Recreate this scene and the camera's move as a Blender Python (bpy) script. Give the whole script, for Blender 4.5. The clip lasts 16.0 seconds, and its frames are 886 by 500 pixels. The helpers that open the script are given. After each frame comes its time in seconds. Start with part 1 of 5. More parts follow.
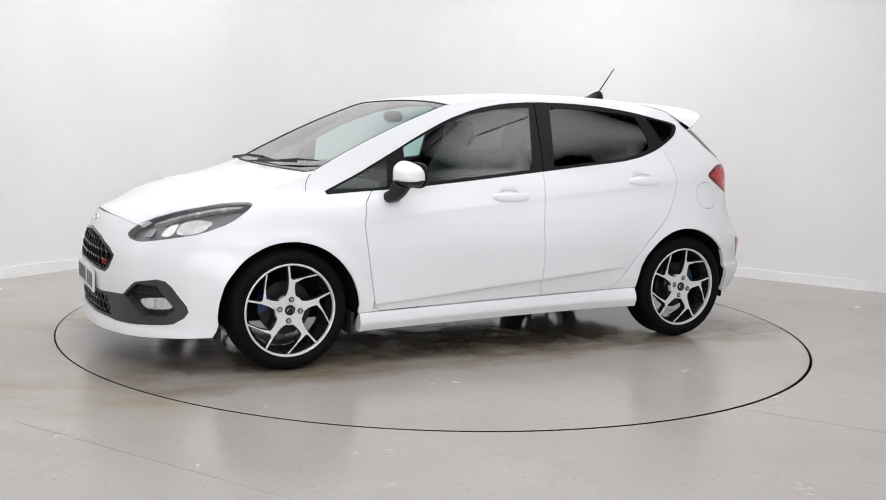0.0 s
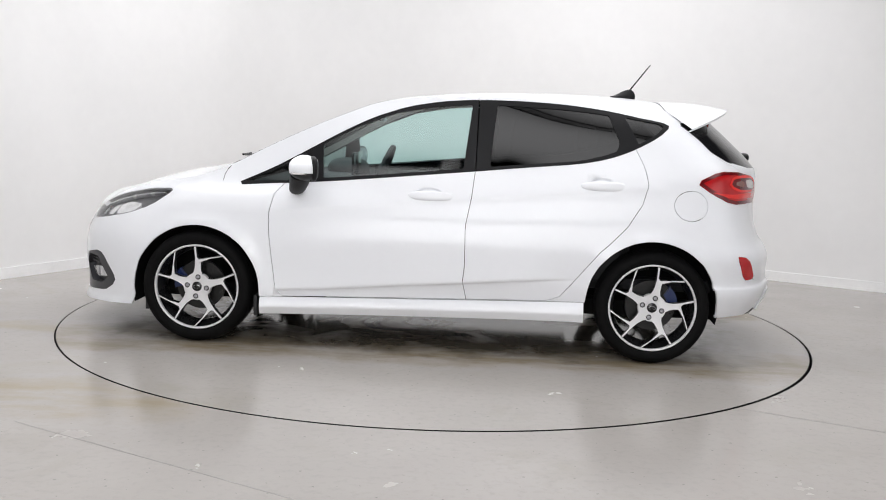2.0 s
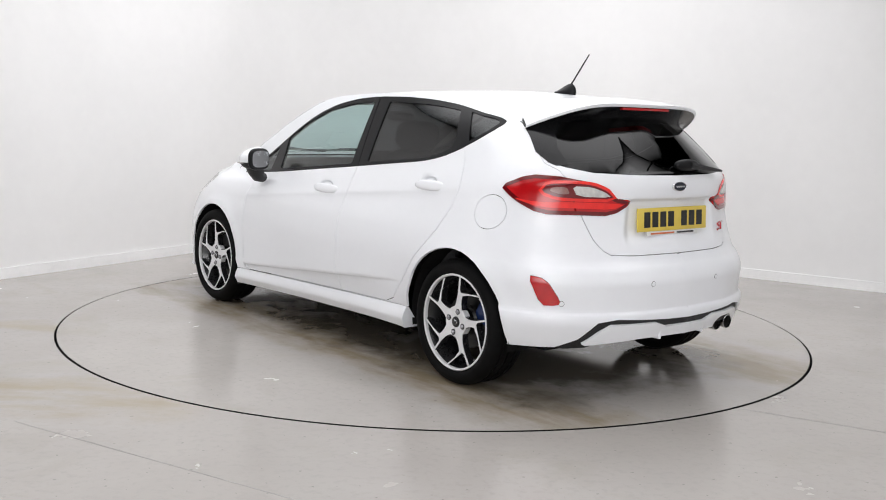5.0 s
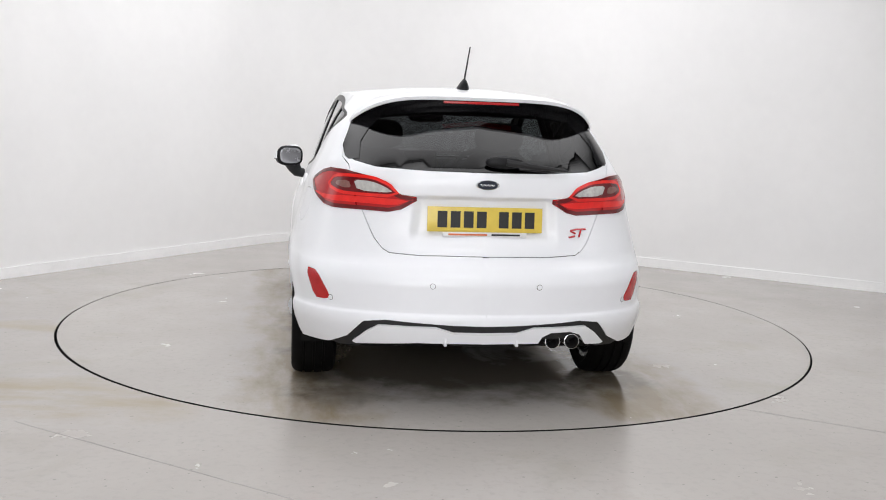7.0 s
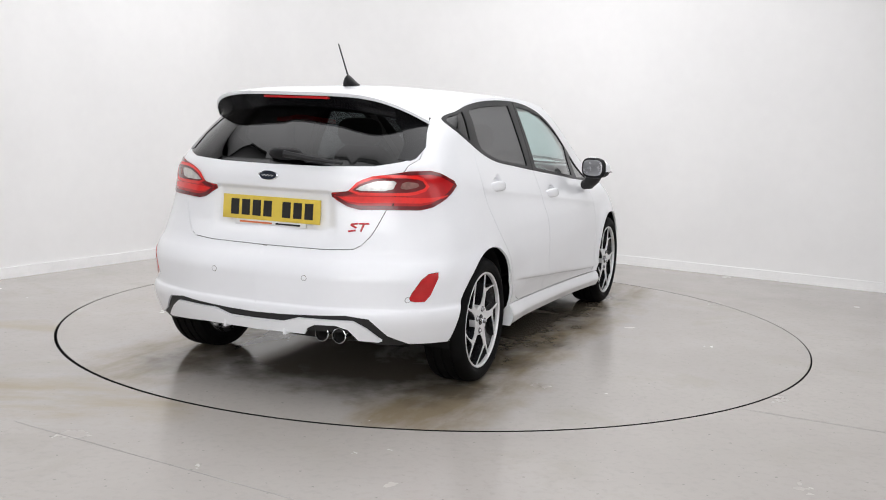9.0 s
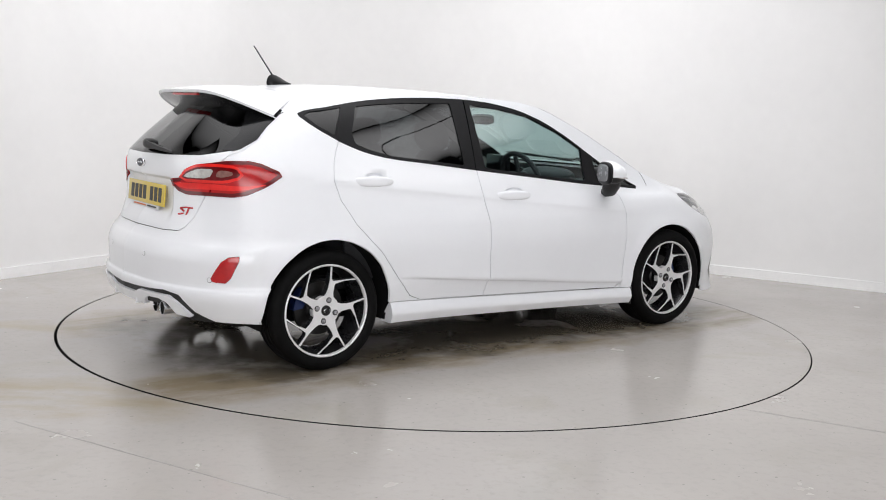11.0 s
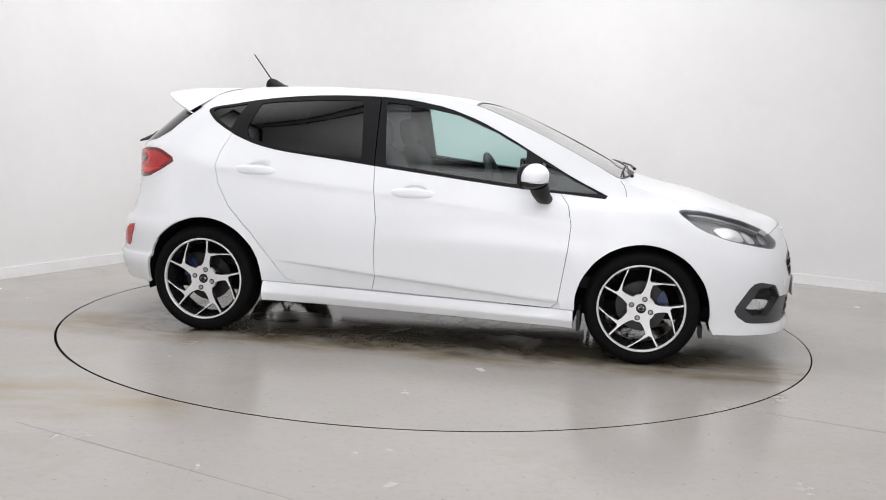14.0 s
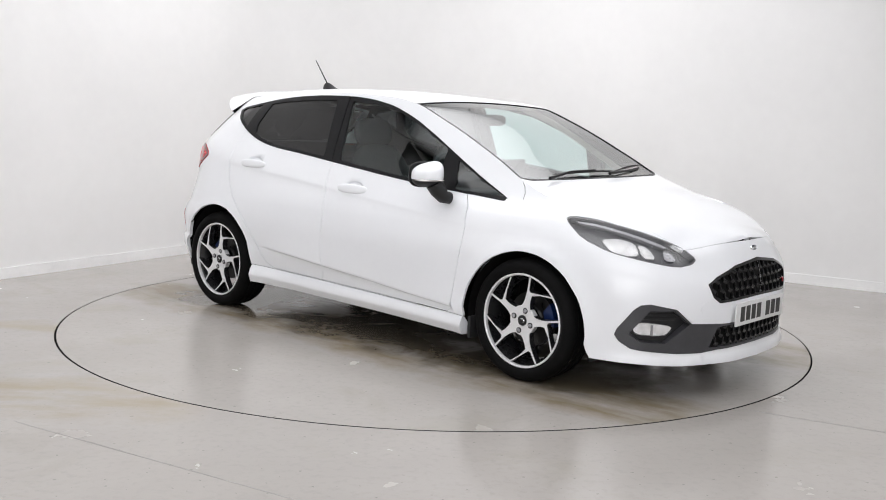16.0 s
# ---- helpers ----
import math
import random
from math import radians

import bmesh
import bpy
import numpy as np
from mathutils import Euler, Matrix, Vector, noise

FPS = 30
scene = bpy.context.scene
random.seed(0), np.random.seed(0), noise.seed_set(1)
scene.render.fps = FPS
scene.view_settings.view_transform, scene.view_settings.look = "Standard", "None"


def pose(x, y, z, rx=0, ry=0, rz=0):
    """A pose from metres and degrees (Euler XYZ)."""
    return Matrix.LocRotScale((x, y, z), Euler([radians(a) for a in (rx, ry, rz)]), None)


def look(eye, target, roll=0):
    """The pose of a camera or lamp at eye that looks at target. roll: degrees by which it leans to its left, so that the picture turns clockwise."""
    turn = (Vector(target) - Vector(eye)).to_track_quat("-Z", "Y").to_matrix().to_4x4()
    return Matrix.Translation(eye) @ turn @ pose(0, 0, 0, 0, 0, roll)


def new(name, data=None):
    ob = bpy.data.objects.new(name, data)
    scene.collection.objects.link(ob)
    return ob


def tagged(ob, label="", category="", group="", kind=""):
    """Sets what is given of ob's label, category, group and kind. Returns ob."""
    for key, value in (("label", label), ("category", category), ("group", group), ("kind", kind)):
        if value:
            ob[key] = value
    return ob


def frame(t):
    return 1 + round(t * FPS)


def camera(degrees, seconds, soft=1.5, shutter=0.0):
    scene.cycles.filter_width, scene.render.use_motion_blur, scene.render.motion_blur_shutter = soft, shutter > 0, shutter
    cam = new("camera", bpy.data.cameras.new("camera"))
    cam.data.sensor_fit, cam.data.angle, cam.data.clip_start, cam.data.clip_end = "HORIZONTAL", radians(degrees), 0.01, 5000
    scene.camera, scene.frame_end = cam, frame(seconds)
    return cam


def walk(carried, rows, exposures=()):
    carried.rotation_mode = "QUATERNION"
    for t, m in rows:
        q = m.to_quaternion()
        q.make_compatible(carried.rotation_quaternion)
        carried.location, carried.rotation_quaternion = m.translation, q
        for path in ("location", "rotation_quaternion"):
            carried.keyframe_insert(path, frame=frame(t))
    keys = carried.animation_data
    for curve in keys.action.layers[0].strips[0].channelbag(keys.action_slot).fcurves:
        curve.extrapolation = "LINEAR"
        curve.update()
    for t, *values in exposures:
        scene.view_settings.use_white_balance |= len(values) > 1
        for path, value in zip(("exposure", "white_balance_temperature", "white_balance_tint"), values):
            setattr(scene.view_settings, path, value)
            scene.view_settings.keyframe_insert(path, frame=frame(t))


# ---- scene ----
cam = camera(46.88, 16.0, soft=1.0)
EYE, AIM = Vector((0, -6.362, 1.320)), (math.radians(0.317), math.radians(-7.771))
AHEAD = EYE + Vector((math.sin(AIM[0]) * math.cos(AIM[1]), math.cos(AIM[0]) * math.cos(AIM[1]), math.sin(AIM[1])))
walk(cam, [(0, look(EYE, AHEAD, 2.05)), (16.0, look(EYE, AHEAD, 2.05))])

# ---- light: large soft panels under the ceiling of a closed white studio ----
world = bpy.data.worlds.new("studio_world")
world.use_nodes = True
world.node_tree.nodes["Background"].inputs[0].default_value = (0.9, 0.95, 1.0, 1)
world.node_tree.nodes["Background"].inputs[1].default_value = 0.02
scene.world = world
scene.view_settings.exposure = 0.07


RAIL = bpy.data.materials.new("black_softbox_rail")
RAIL.use_nodes = True
RAIL.node_tree.nodes["Principled BSDF"].inputs["Base Color"].default_value = (0.02, 0.02, 0.02, 1)


def soft_light(x, y, z, sx, sy, radiance, colour=(0.985, 0.982, 1.0), tip=0, turn=0):
    """A ceiling softbox: a glowing cloth diffuser, brightest in the middle."""
    m = bpy.data.materials.new("softbox_diffuser")
    m.use_nodes = True
    nt = m.node_tree
    nt.nodes.remove(nt.nodes["Principled BSDF"])
    em, co, sep = nt.nodes.new("ShaderNodeEmission"), nt.nodes.new("ShaderNodeTexCoord"), nt.nodes.new("ShaderNodeSeparateXYZ")
    nt.links.new(co.outputs["Generated"], sep.inputs[0])

    def op(kind, a, b):
        n = nt.nodes.new("ShaderNodeMath")
        n.operation = kind
        for i, v in enumerate((a, b)):
            if isinstance(v, (int, float)):
                n.inputs[i].default_value = v
            else:
                nt.links.new(v, n.inputs[i])
        return n.outputs[0]
    falls = []
    for k in (0, 1):
        d = op("ABSOLUTE", op("MULTIPLY_ADD", sep.outputs[k], 2.0), 0)
        d.node.inputs[0].links[0].from_node.inputs[2].default_value = -1.0
        falls.append(op("SUBTRACT", 1.0, op("POWER", d, 2.6)))
    nt.links.new(op("MULTIPLY", op("MULTIPLY", falls[0], falls[1]), radiance), em.inputs["Strength"])
    em.inputs["Color"].default_value = (*colour, 1)
    nt.links.new(em.outputs[0], nt.nodes["Material Output"].inputs["Surface"])
    bm = bmesh.new()
    bmesh.ops.create_grid(bm, x_segments=6, y_segments=6, size=0.5)
    bmesh.ops.scale(bm, verts=bm.verts, vec=(sx, sy, 1))
    me = bpy.data.meshes.new("ceiling_light")
    bm.to_mesh(me)
    bm.free()
    me.materials.append(m)
    ob = new("softbox", me)
    ob.matrix_basis = pose(x, y, z, tip, 0, turn)
    # black frame rails round the cloth, and legs under a standing one
    rails = [(-sx / 2, 0, 0.03, sy + 0.06), (sx / 2, 0, 0.03, sy + 0.06), (0, -sy / 2, sx, 0.03), (0, sy / 2, sx, 0.03)]
    if tip:
        rails += [(k * sx * 0.42, -sy / 2 - (z - sy / 2) / 2, 0.04, z - sy / 2) for k in (-1, 1)]
    for cx, cy, wx, wy in rails:
        bm = bmesh.new()
        for v in bmesh.ops.create_cube(bm, size=1)["verts"]:
            v.co = Vector((cx + v.co.x * wx, cy + v.co.y * wy, v.co.z * 0.03))
        me = bpy.data.meshes.new("frame_rail")
        bm.to_mesh(me)
        bm.free()
        me.materials.append(RAIL)
        rail = new("frame_rail", me)
        rail.parent = ob
    return tagged(ob, "large white cloth softbox standing on black legs" if tip else "large white cloth softbox under the studio ceiling", "softbox", "studio softboxes")


soft_light(-0.1, 0.6, 3.37, 6.4, 6.1, 2.95)
soft_light(-3.5, -2.3, 3.36, 2.0, 3.0, 2.2)
soft_light(3.4, -1.9, 3.36, 2.2, 3.0, 2.6)
soft_light(-0.1, -3.2, 3.37, 5.2, 1.9, 1.8)
soft_light(0.2, -5.5, 3.37, 5.0, 2.2, 3.8)
soft_light(-0.7, -7.3, 1.75, 4.6, 2.8, 5.2, tip=90)
soft_light(-4.0, -1.9, 1.65, 2.2, 2.3, 1.8, tip=90, turn=58.8)
soft_light(4.1, -2.9, 1.65, 1.9, 2.3, 1.3, tip=90, turn=234.7)

# ---- materials ----
def mat(name, colour, rough=0.5, metal=0.0, coat=0.0, vary=0.0, scale=6.0, bump=0.0, bscale=120.0, rvary=0.0, spec=0.5):
    """A Principled material with colour and roughness variation at two scales and a fine bump."""
    m = bpy.data.materials.new(name)
    m.use_nodes = True
    nt = m.node_tree
    b = nt.nodes["Principled BSDF"]
    b.inputs["Base Color"].default_value = (*colour, 1)
    b.inputs["Roughness"].default_value = rough
    b.inputs["Metallic"].default_value = metal
    b.inputs["Specular IOR Level"].default_value = spec
    b.inputs["Coat Weight"].default_value = coat
    b.inputs["Coat Roughness"].default_value = 0.03
    co = nt.nodes.new("ShaderNodeTexCoord")
    if vary or rvary:
        n1 = nt.nodes.new("ShaderNodeTexNoise")
        n1.inputs["Scale"].default_value, n1.inputs["Detail"].default_value = scale, 6
        n2 = nt.nodes.new("ShaderNodeTexNoise")
        n2.inputs["Scale"].default_value, n2.inputs["Detail"].default_value = scale * 9, 4
        mx = nt.nodes.new("ShaderNodeMath")
        mx.operation = "MULTIPLY_ADD"
        mx.inputs[1].default_value = 0.4
        for n in (n1, n2):
            nt.links.new(co.outputs["Object"], n.inputs["Vector"])
        nt.links.new(n2.outputs["Fac"], mx.inputs[0])
        nt.links.new(n1.outputs["Fac"], mx.inputs[2])
        if vary:
            r = nt.nodes.new("ShaderNodeMapRange")
            r.inputs["From Min"].default_value, r.inputs["From Max"].default_value = 0.45, 0.95
            r.inputs["To Min"].default_value, r.inputs["To Max"].default_value = 1 - vary, 1 + vary
            v = nt.nodes.new("ShaderNodeVectorMath")
            v.operation = "SCALE"
            v.inputs[0].default_value = colour
            nt.links.new(mx.outputs[0], r.inputs["Value"])
            nt.links.new(r.outputs[0], v.inputs["Scale"])
            nt.links.new(v.outputs[0], b.inputs["Base Color"])
        if rvary:
            r = nt.nodes.new("ShaderNodeMapRange")
            r.inputs["From Min"].default_value, r.inputs["From Max"].default_value = 0.45, 0.95
            r.inputs["To Min"].default_value, r.inputs["To Max"].default_value = max(0.02, rough - rvary), rough + rvary
            nt.links.new(mx.outputs[0], r.inputs["Value"])
            nt.links.new(r.outputs[0], b.inputs["Roughness"])
    if bump:
        n = nt.nodes.new("ShaderNodeTexNoise")
        n.inputs["Scale"].default_value, n.inputs["Detail"].default_value = bscale, 3
        bp = nt.nodes.new("ShaderNodeBump")
        bp.inputs["Strength"].default_value, bp.inputs["Distance"].default_value = bump, 0.002
        nt.links.new(co.outputs["Object"], n.inputs["Vector"])
        nt.links.new(n.outputs["Fac"], bp.inputs["Height"])
        nt.links.new(bp.outputs[0], b.inputs["Normal"])
    return m


def glass(name, tint, ior=1.5, gloss=(1, 1, 1)):
    """A thin pane: tinted see-through with a Fresnel gloss."""
    m = bpy.data.materials.new(name)
    m.use_nodes = True
    nt = m.node_tree
    nt.nodes.remove(nt.nodes["Principled BSDF"])
    out = nt.nodes["Material Output"]
    tr, gl, mix = (nt.nodes.new(k) for k in ("ShaderNodeBsdfTransparent", "ShaderNodeBsdfGlossy", "ShaderNodeMixShader"))
    lw, pw, mr = nt.nodes.new("ShaderNodeLayerWeight"), nt.nodes.new("ShaderNodeMath"), nt.nodes.new("ShaderNodeMapRange")
    tr.inputs["Color"].default_value = (*tint, 1)
    gl.inputs["Color"].default_value = (*gloss, 1)
    gl.inputs["Roughness"].default_value = 0.01
    lw.inputs["Blend"].default_value = 0.5
    pw.operation = "POWER"
    pw.inputs[1].default_value = 5.0
    f0 = ((ior - 1) / (ior + 1)) ** 2 * 1.9
    mr.inputs["To Min"].default_value, mr.inputs["To Max"].default_value = f0, 1.0
    nt.links.new(lw.outputs["Facing"], pw.inputs[0])
    nt.links.new(pw.outputs[0], mr.inputs["Value"])
    nt.links.new(mr.outputs[0], mix.inputs[0])
    nt.links.new(tr.outputs[0], mix.inputs[1])
    nt.links.new(gl.outputs[0], mix.inputs[2])
    nt.links.new(mix.outputs[0], out.inputs["Surface"])
    return m


WHITE = mat("white_car_paint", (0.85, 0.862, 0.89), 0.36, coat=0.7, vary=0.012, scale=3, bump=0.02, bscale=900)
WHITE.node_tree.nodes["Principled BSDF"].inputs["Coat Roughness"].default_value = 0.10
BLACK_GLOSS = mat("gloss_black_trim", (0.008, 0.008, 0.009), 0.14, spec=0.35, coat=0.15, rvary=0.05, scale=8)
BLACK_SATIN = mat("satin_black_trim", (0.007, 0.007, 0.008), 0.36, spec=0.2, vary=0.2, scale=12, bump=0.06, bscale=700)
BLACK_PLASTIC = mat("grained_black_plastic", (0.018, 0.018, 0.019), 0.5, spec=0.35, vary=0.25, scale=14, bump=0.18, bscale=900)
GREY_PLASTIC = mat("dark_grey_satin_plastic", (0.045, 0.045, 0.050), 0.36, vary=0.15, scale=10, bump=0.05, bscale=700)
UNDER = mat("underbody_black", (0.005, 0.005, 0.005), 0.85, spec=0.2, vary=0.4, scale=7)
CABIN = mat("cabin_trim_charcoal", (0.03, 0.03, 0.033), 0.7, vary=0.25, scale=9, bump=0.2, bscale=500)
FABRIC = mat("seat_cloth_black", (0.026, 0.026, 0.029), 0.85, vary=0.3, scale=25, bump=0.4, bscale=700)
LINER = mat("headlining_grey", (0.34, 0.33, 0.31), 0.9, vary=0.08, scale=20, bump=0.2, bscale=600)
GLASS = glass("green_tinted_glass", (0.70, 0.86, 0.84))
SCREEN = glass("windscreen_glass", (0.74, 0.86, 0.85), ior=1.95)
PRIVACY = glass("privacy_glass", (0.052, 0.050, 0.053), ior=1.42)
DIM = glass("shaded_glass", (0.30, 0.36, 0.35))
LENS = glass("clear_lamp_lens", (0.93, 0.93, 0.93), ior=1.4)
RUBBER = mat("tyre_rubber", (0.005, 0.005, 0.0052), 0.66, spec=0.08, vary=0.3, scale=11, bump=0.15, bscale=260)
ALLOY = mat("machined_alloy_silver", (0.80, 0.80, 0.81), 0.34, metal=0.25, rvary=0.05, scale=20)
ALLOY_DARK = mat("alloy_black_paint", (0.012, 0.012, 0.013), 0.28, coat=0.4, rvary=0.08, scale=14)
CHROME = mat("chrome", (0.82, 0.83, 0.85), 0.08, metal=1.0, rvary=0.04, scale=14)
DARK_CHROME = mat("dark_chrome", (0.42, 0.42, 0.44), 0.25, metal=0.5, rvary=0.06, scale=14)
STEEL = mat("brake_disc_steel", (0.014, 0.0135, 0.013), 0.35, metal=0.3, rvary=0.1, scale=30)
BLUE = mat("blue_caliper_paint", (0.004, 0.020, 0.10), 0.4, coat=0.3, vary=0.15, scale=12)
RED_LENS = mat("red_lamp_lens", (0.46, 0.006, 0.009), 0.16, coat=0.35, vary=0.15, scale=16)
RED_BRIGHT = mat("red_light_bar", (0.78, 0.02, 0.016), 0.18, coat=0.3, vary=0.12, scale=22)
RED_DEEP = mat("deep_red_lens", (0.13, 0.003, 0.005), 0.14, coat=0.35, vary=0.2, scale=18)
CLEAR_WHITE = mat("reversing_lens", (0.60, 0.58, 0.56), 0.2, metal=0.35, coat=0.3, vary=0.25, scale=45)
LAMP_BOWL = mat("satin_grey_lamp_bowl", (0.16, 0.16, 0.168), 0.3, metal=0.1, vary=0.1, scale=20)
REFLECTOR_BOWL = mat("silvered_reflector", (0.84, 0.84, 0.85), 0.18, metal=0.25, coat=0.5, vary=0.18, scale=30)
SMOKE = mat("smoked_indicator_lens", (0.22, 0.10, 0.085), 0.15, coat=0.3, vary=0.3, scale=40)
YELLOW = mat("yellow_plate", (0.70, 0.52, 0.07), 0.32, coat=0.4, vary=0.05, scale=30)
PLATE_WHITE = mat("white_plate", (0.74, 0.74, 0.74), 0.32, coat=0.4, vary=0.04, scale=30)
INK = mat("black_print", (0.012, 0.012, 0.012), 0.4, vary=0.2, scale=40)
ORANGE_INK = mat("orange_print", (0.62, 0.16, 0.05), 0.45, vary=0.1, scale=40)
RED_ENAMEL = mat("red_enamel", (0.48, 0.02, 0.03), 0.2, coat=0.8, vary=0.1, scale=40)
BADGE_BLUE = mat("dark_badge_enamel", (0.010, 0.014, 0.026), 0.3, spec=0.3, coat=0.1, vary=0.15, scale=40)
TAILPIPE = mat("sooty_pipe_bore", (0.014, 0.013, 0.012), 0.7, vary=0.4, scale=20)
WALL = mat("white_wall_paint", (0.80, 0.795, 0.79), 0.75, vary=0.03, scale=1.1, bump=0.06, bscale=60)
CEIL = mat("white_ceiling_paint", (0.80, 0.80, 0.80), 0.8, vary=0.02, scale=1.0)
SKIRT = mat("white_skirting_paint", (0.86, 0.858, 0.855), 0.4, vary=0.05, scale=4)
JOINT = mat("joint_filler_grey", (0.31, 0.30, 0.287), 0.7, vary=0.3, scale=9)

# ---- car body surface: smooth curves ----
def curve(pairs):
    """A smooth monotone-safe curve through (a, b) pairs, as a function of arrays."""
    pts = sorted(pairs)
    xs = np.array([q[0] for q in pts], float)
    ys = np.array([q[1] for q in pts], float)
    h = np.diff(xs)
    d = np.diff(ys) / h
    m = np.zeros(len(xs))
    m[0], m[-1] = d[0], d[-1]
    for i in range(1, len(xs) - 1):
        if d[i - 1] * d[i] > 0:
            w1, w2 = 2 * h[i] + h[i - 1], h[i] + 2 * h[i - 1]
            m[i] = (w1 + w2) / (w1 / d[i - 1] + w2 / d[i])

    def f(v):
        v = np.clip(np.asarray(v, float), xs[0], xs[-1])
        i = np.clip(np.searchsorted(xs, v) - 1, 0, len(xs) - 2)
        k = (v - xs[i]) / h[i]
        return (ys[i] * (2 * k**3 - 3 * k**2 + 1) + h[i] * m[i] * (k**3 - 2 * k**2 + k)
                + ys[i + 1] * (3 * k**2 - 2 * k**3) + h[i] * m[i + 1] * (k**3 - k**2))
    return f


def step(a, b, v):
    k = np.clip((np.asarray(v, float) - a) / (b - a), 0, 1)
    return k * k * (3 - 2 * k)


# plan outline of the left half at bumper height, nose to tail
PLAN = [(2.115, 0), (2.105, 0.22), (2.05, 0.43), (1.975, 0.585), (1.87, 0.69), (1.72, 0.772), (1.52, 0.82), (1.27, 0.845),
        (0.8, 0.85), (0, 0.848), (-0.7, 0.85), (-1.15, 0.857), (-1.42, 0.85), (-1.60, 0.815), (-1.72, 0.752), (-1.80, 0.665),
        (-1.875, 0.52), (-1.94, 0.3), (-1.965, 0)]
_d = np.concatenate([[0], np.cumsum([math.dist(a, b) for a, b in zip(PLAN, PLAN[1:])])])
U_END = float(_d[-1])
_ux = curve(list(zip(_d, [q[0] for q in PLAN])))


_uy = curve(list(zip(_d, [q[1] for q in PLAN])))
WIDE_F = curve([(0.08, 0.90), (0.12, 0.985), (0.175, 1.0), (0.3, 1.0), (0.45, 1), (0.6, 0.99), (0.7, 0.965), (0.78, 0.935), (0.83, 0.90), (0.871, 0.845), (0.968, 0.785), (1.1, 0.73), (1.35, 0.64)])
WIDE_M = curve([(0.08, 0.88), (0.15, 0.93), (0.22, 0.945), (0.30, 0.955), (0.40, 0.978), (0.48, 0.992), (0.58, 1), (0.70, 0.985), (0.85, 0.93), (0.93, 0.897), (0.995, 0.866), (1.05, 0.845), (1.2, 0.782), (1.371, 0.70), (1.45, 0.655)])
WIDE_R = curve([(0.08, 0.88), (0.2, 0.94), (0.3, 0.975), (0.39, 0.997), (0.412, 0.996), (0.435, 0.987), (0.57, 1), (0.7, 0.985), (0.85, 0.942), (0.977, 0.90), (1.1, 0.835), (1.2, 0.785), (1.279, 0.735), (1.362, 0.66), (1.45, 0.55)])
NOSE = curve([(0.05, -0.06), (0.1, -0.015), (0.17, 0.005), (0.22, -0.012), (0.3, -0.01), (0.45, 0), (0.55, -0.012), (0.63, -0.05), (0.7, -0.095), (0.76, -0.16), (0.83, -0.25), (0.95, -0.4), (1.4, -0.9)])
TAIL = curve([(0.08, 0.10), (0.2, 0.05), (0.3, 0.008), (0.39, -0.014), (0.412, -0.012), (0.43, 0.003), (0.55, 0.0), (0.62, 0.025), (0.66, 0.06), (0.7, 0.075), (0.78, 0.095), (0.88, 0.1), (0.94, 0.095), (0.99, 0.092), (1.04, 0.10), (1.1, 0.15), (1.2, 0.255), (1.28, 0.345), (1.36, 0.43), (1.45, 0.54)])


CREASE_Z = curve([(-0.85, 0.450), (-0.6, 0.432), (-0.2, 0.395), (0.1, 0.370), (0.45, 0.338), (0.8, 0.315), (1.0, 0.304)])
HANDLES = ((-0.012, 0.852, 0.122), (-0.945, 0.940, 0.118))


def shoulder_z(x):
    return 0.832 - 0.095 * x


def sculpt(x, z):
    """Pressed shapes of the doors: a sharp lower crease, a soft shoulder line and finger dents behind the handles."""
    d = z - CREASE_Z(x)
    low = 0.021 * step(1.0, 0.82, x) * step(-0.85, -0.5, x) * np.where(d > 0, np.exp(-(np.maximum(d, 0) / 0.085) ** 1.3), step(-0.018, 0, d))
    e = z - shoulder_z(x)
    high = 0.0055 * step(1.15, 0.7, x) * step(-1.6, -1.2, x) * np.where(e > 0, np.exp(-np.maximum(e, 0) / 0.07), np.exp(-(e / 0.024) ** 2))
    dent = 0.0
    for hx, hz, _ in HANDLES:
        dent = dent + 0.015 * step(1.0, 0.3, ((x - hx - 0.012) / 0.082) ** 2 + ((z - hz - 0.014) / 0.032) ** 2)
    return low + high - dent


def side(u, z):
    """A point of the left body side: u runs along the plan from nose to tail, z is the height."""
    u, z = np.asarray(u, float), np.asarray(z, float)
    x0, y0 = _ux(u), _uy(u)
    x = x0 + step(1.15, 1.8, x0) * NOSE(z) * (0.62 + 0.38 * step(0, 0.47, y0)) + step(-0.75, -1.65, x0) * TAIL(z)
    # recess for the rear plate below a ledge
    x = x + 0.028 * step(0.36, 0.30, y0) * step(0.942, 0.918, z) * step(0.70, 0.79, z) * (x0 < -1.5)
    kf, kr = step(0.15, 1.2, x0), step(-0.3, -1.3, x0)
    w = WIDE_F(z) * kf + WIDE_R(z) * kr + WIDE_M(z) * (1 - kf - kr)
    # wheel-arch flares
    fl = 0.0
    for cx in (1.266, -1.227):
        r = np.hypot(x - cx, z - 0.305)
        fl = fl + 0.014 * np.exp(-((r - 0.345) / 0.05) ** 2) * step(0.16, 0.3, z)
    y = y0 * w + fl + sculpt(x0, z)
    return np.stack(np.broadcast_arrays(x, y, z), -1)


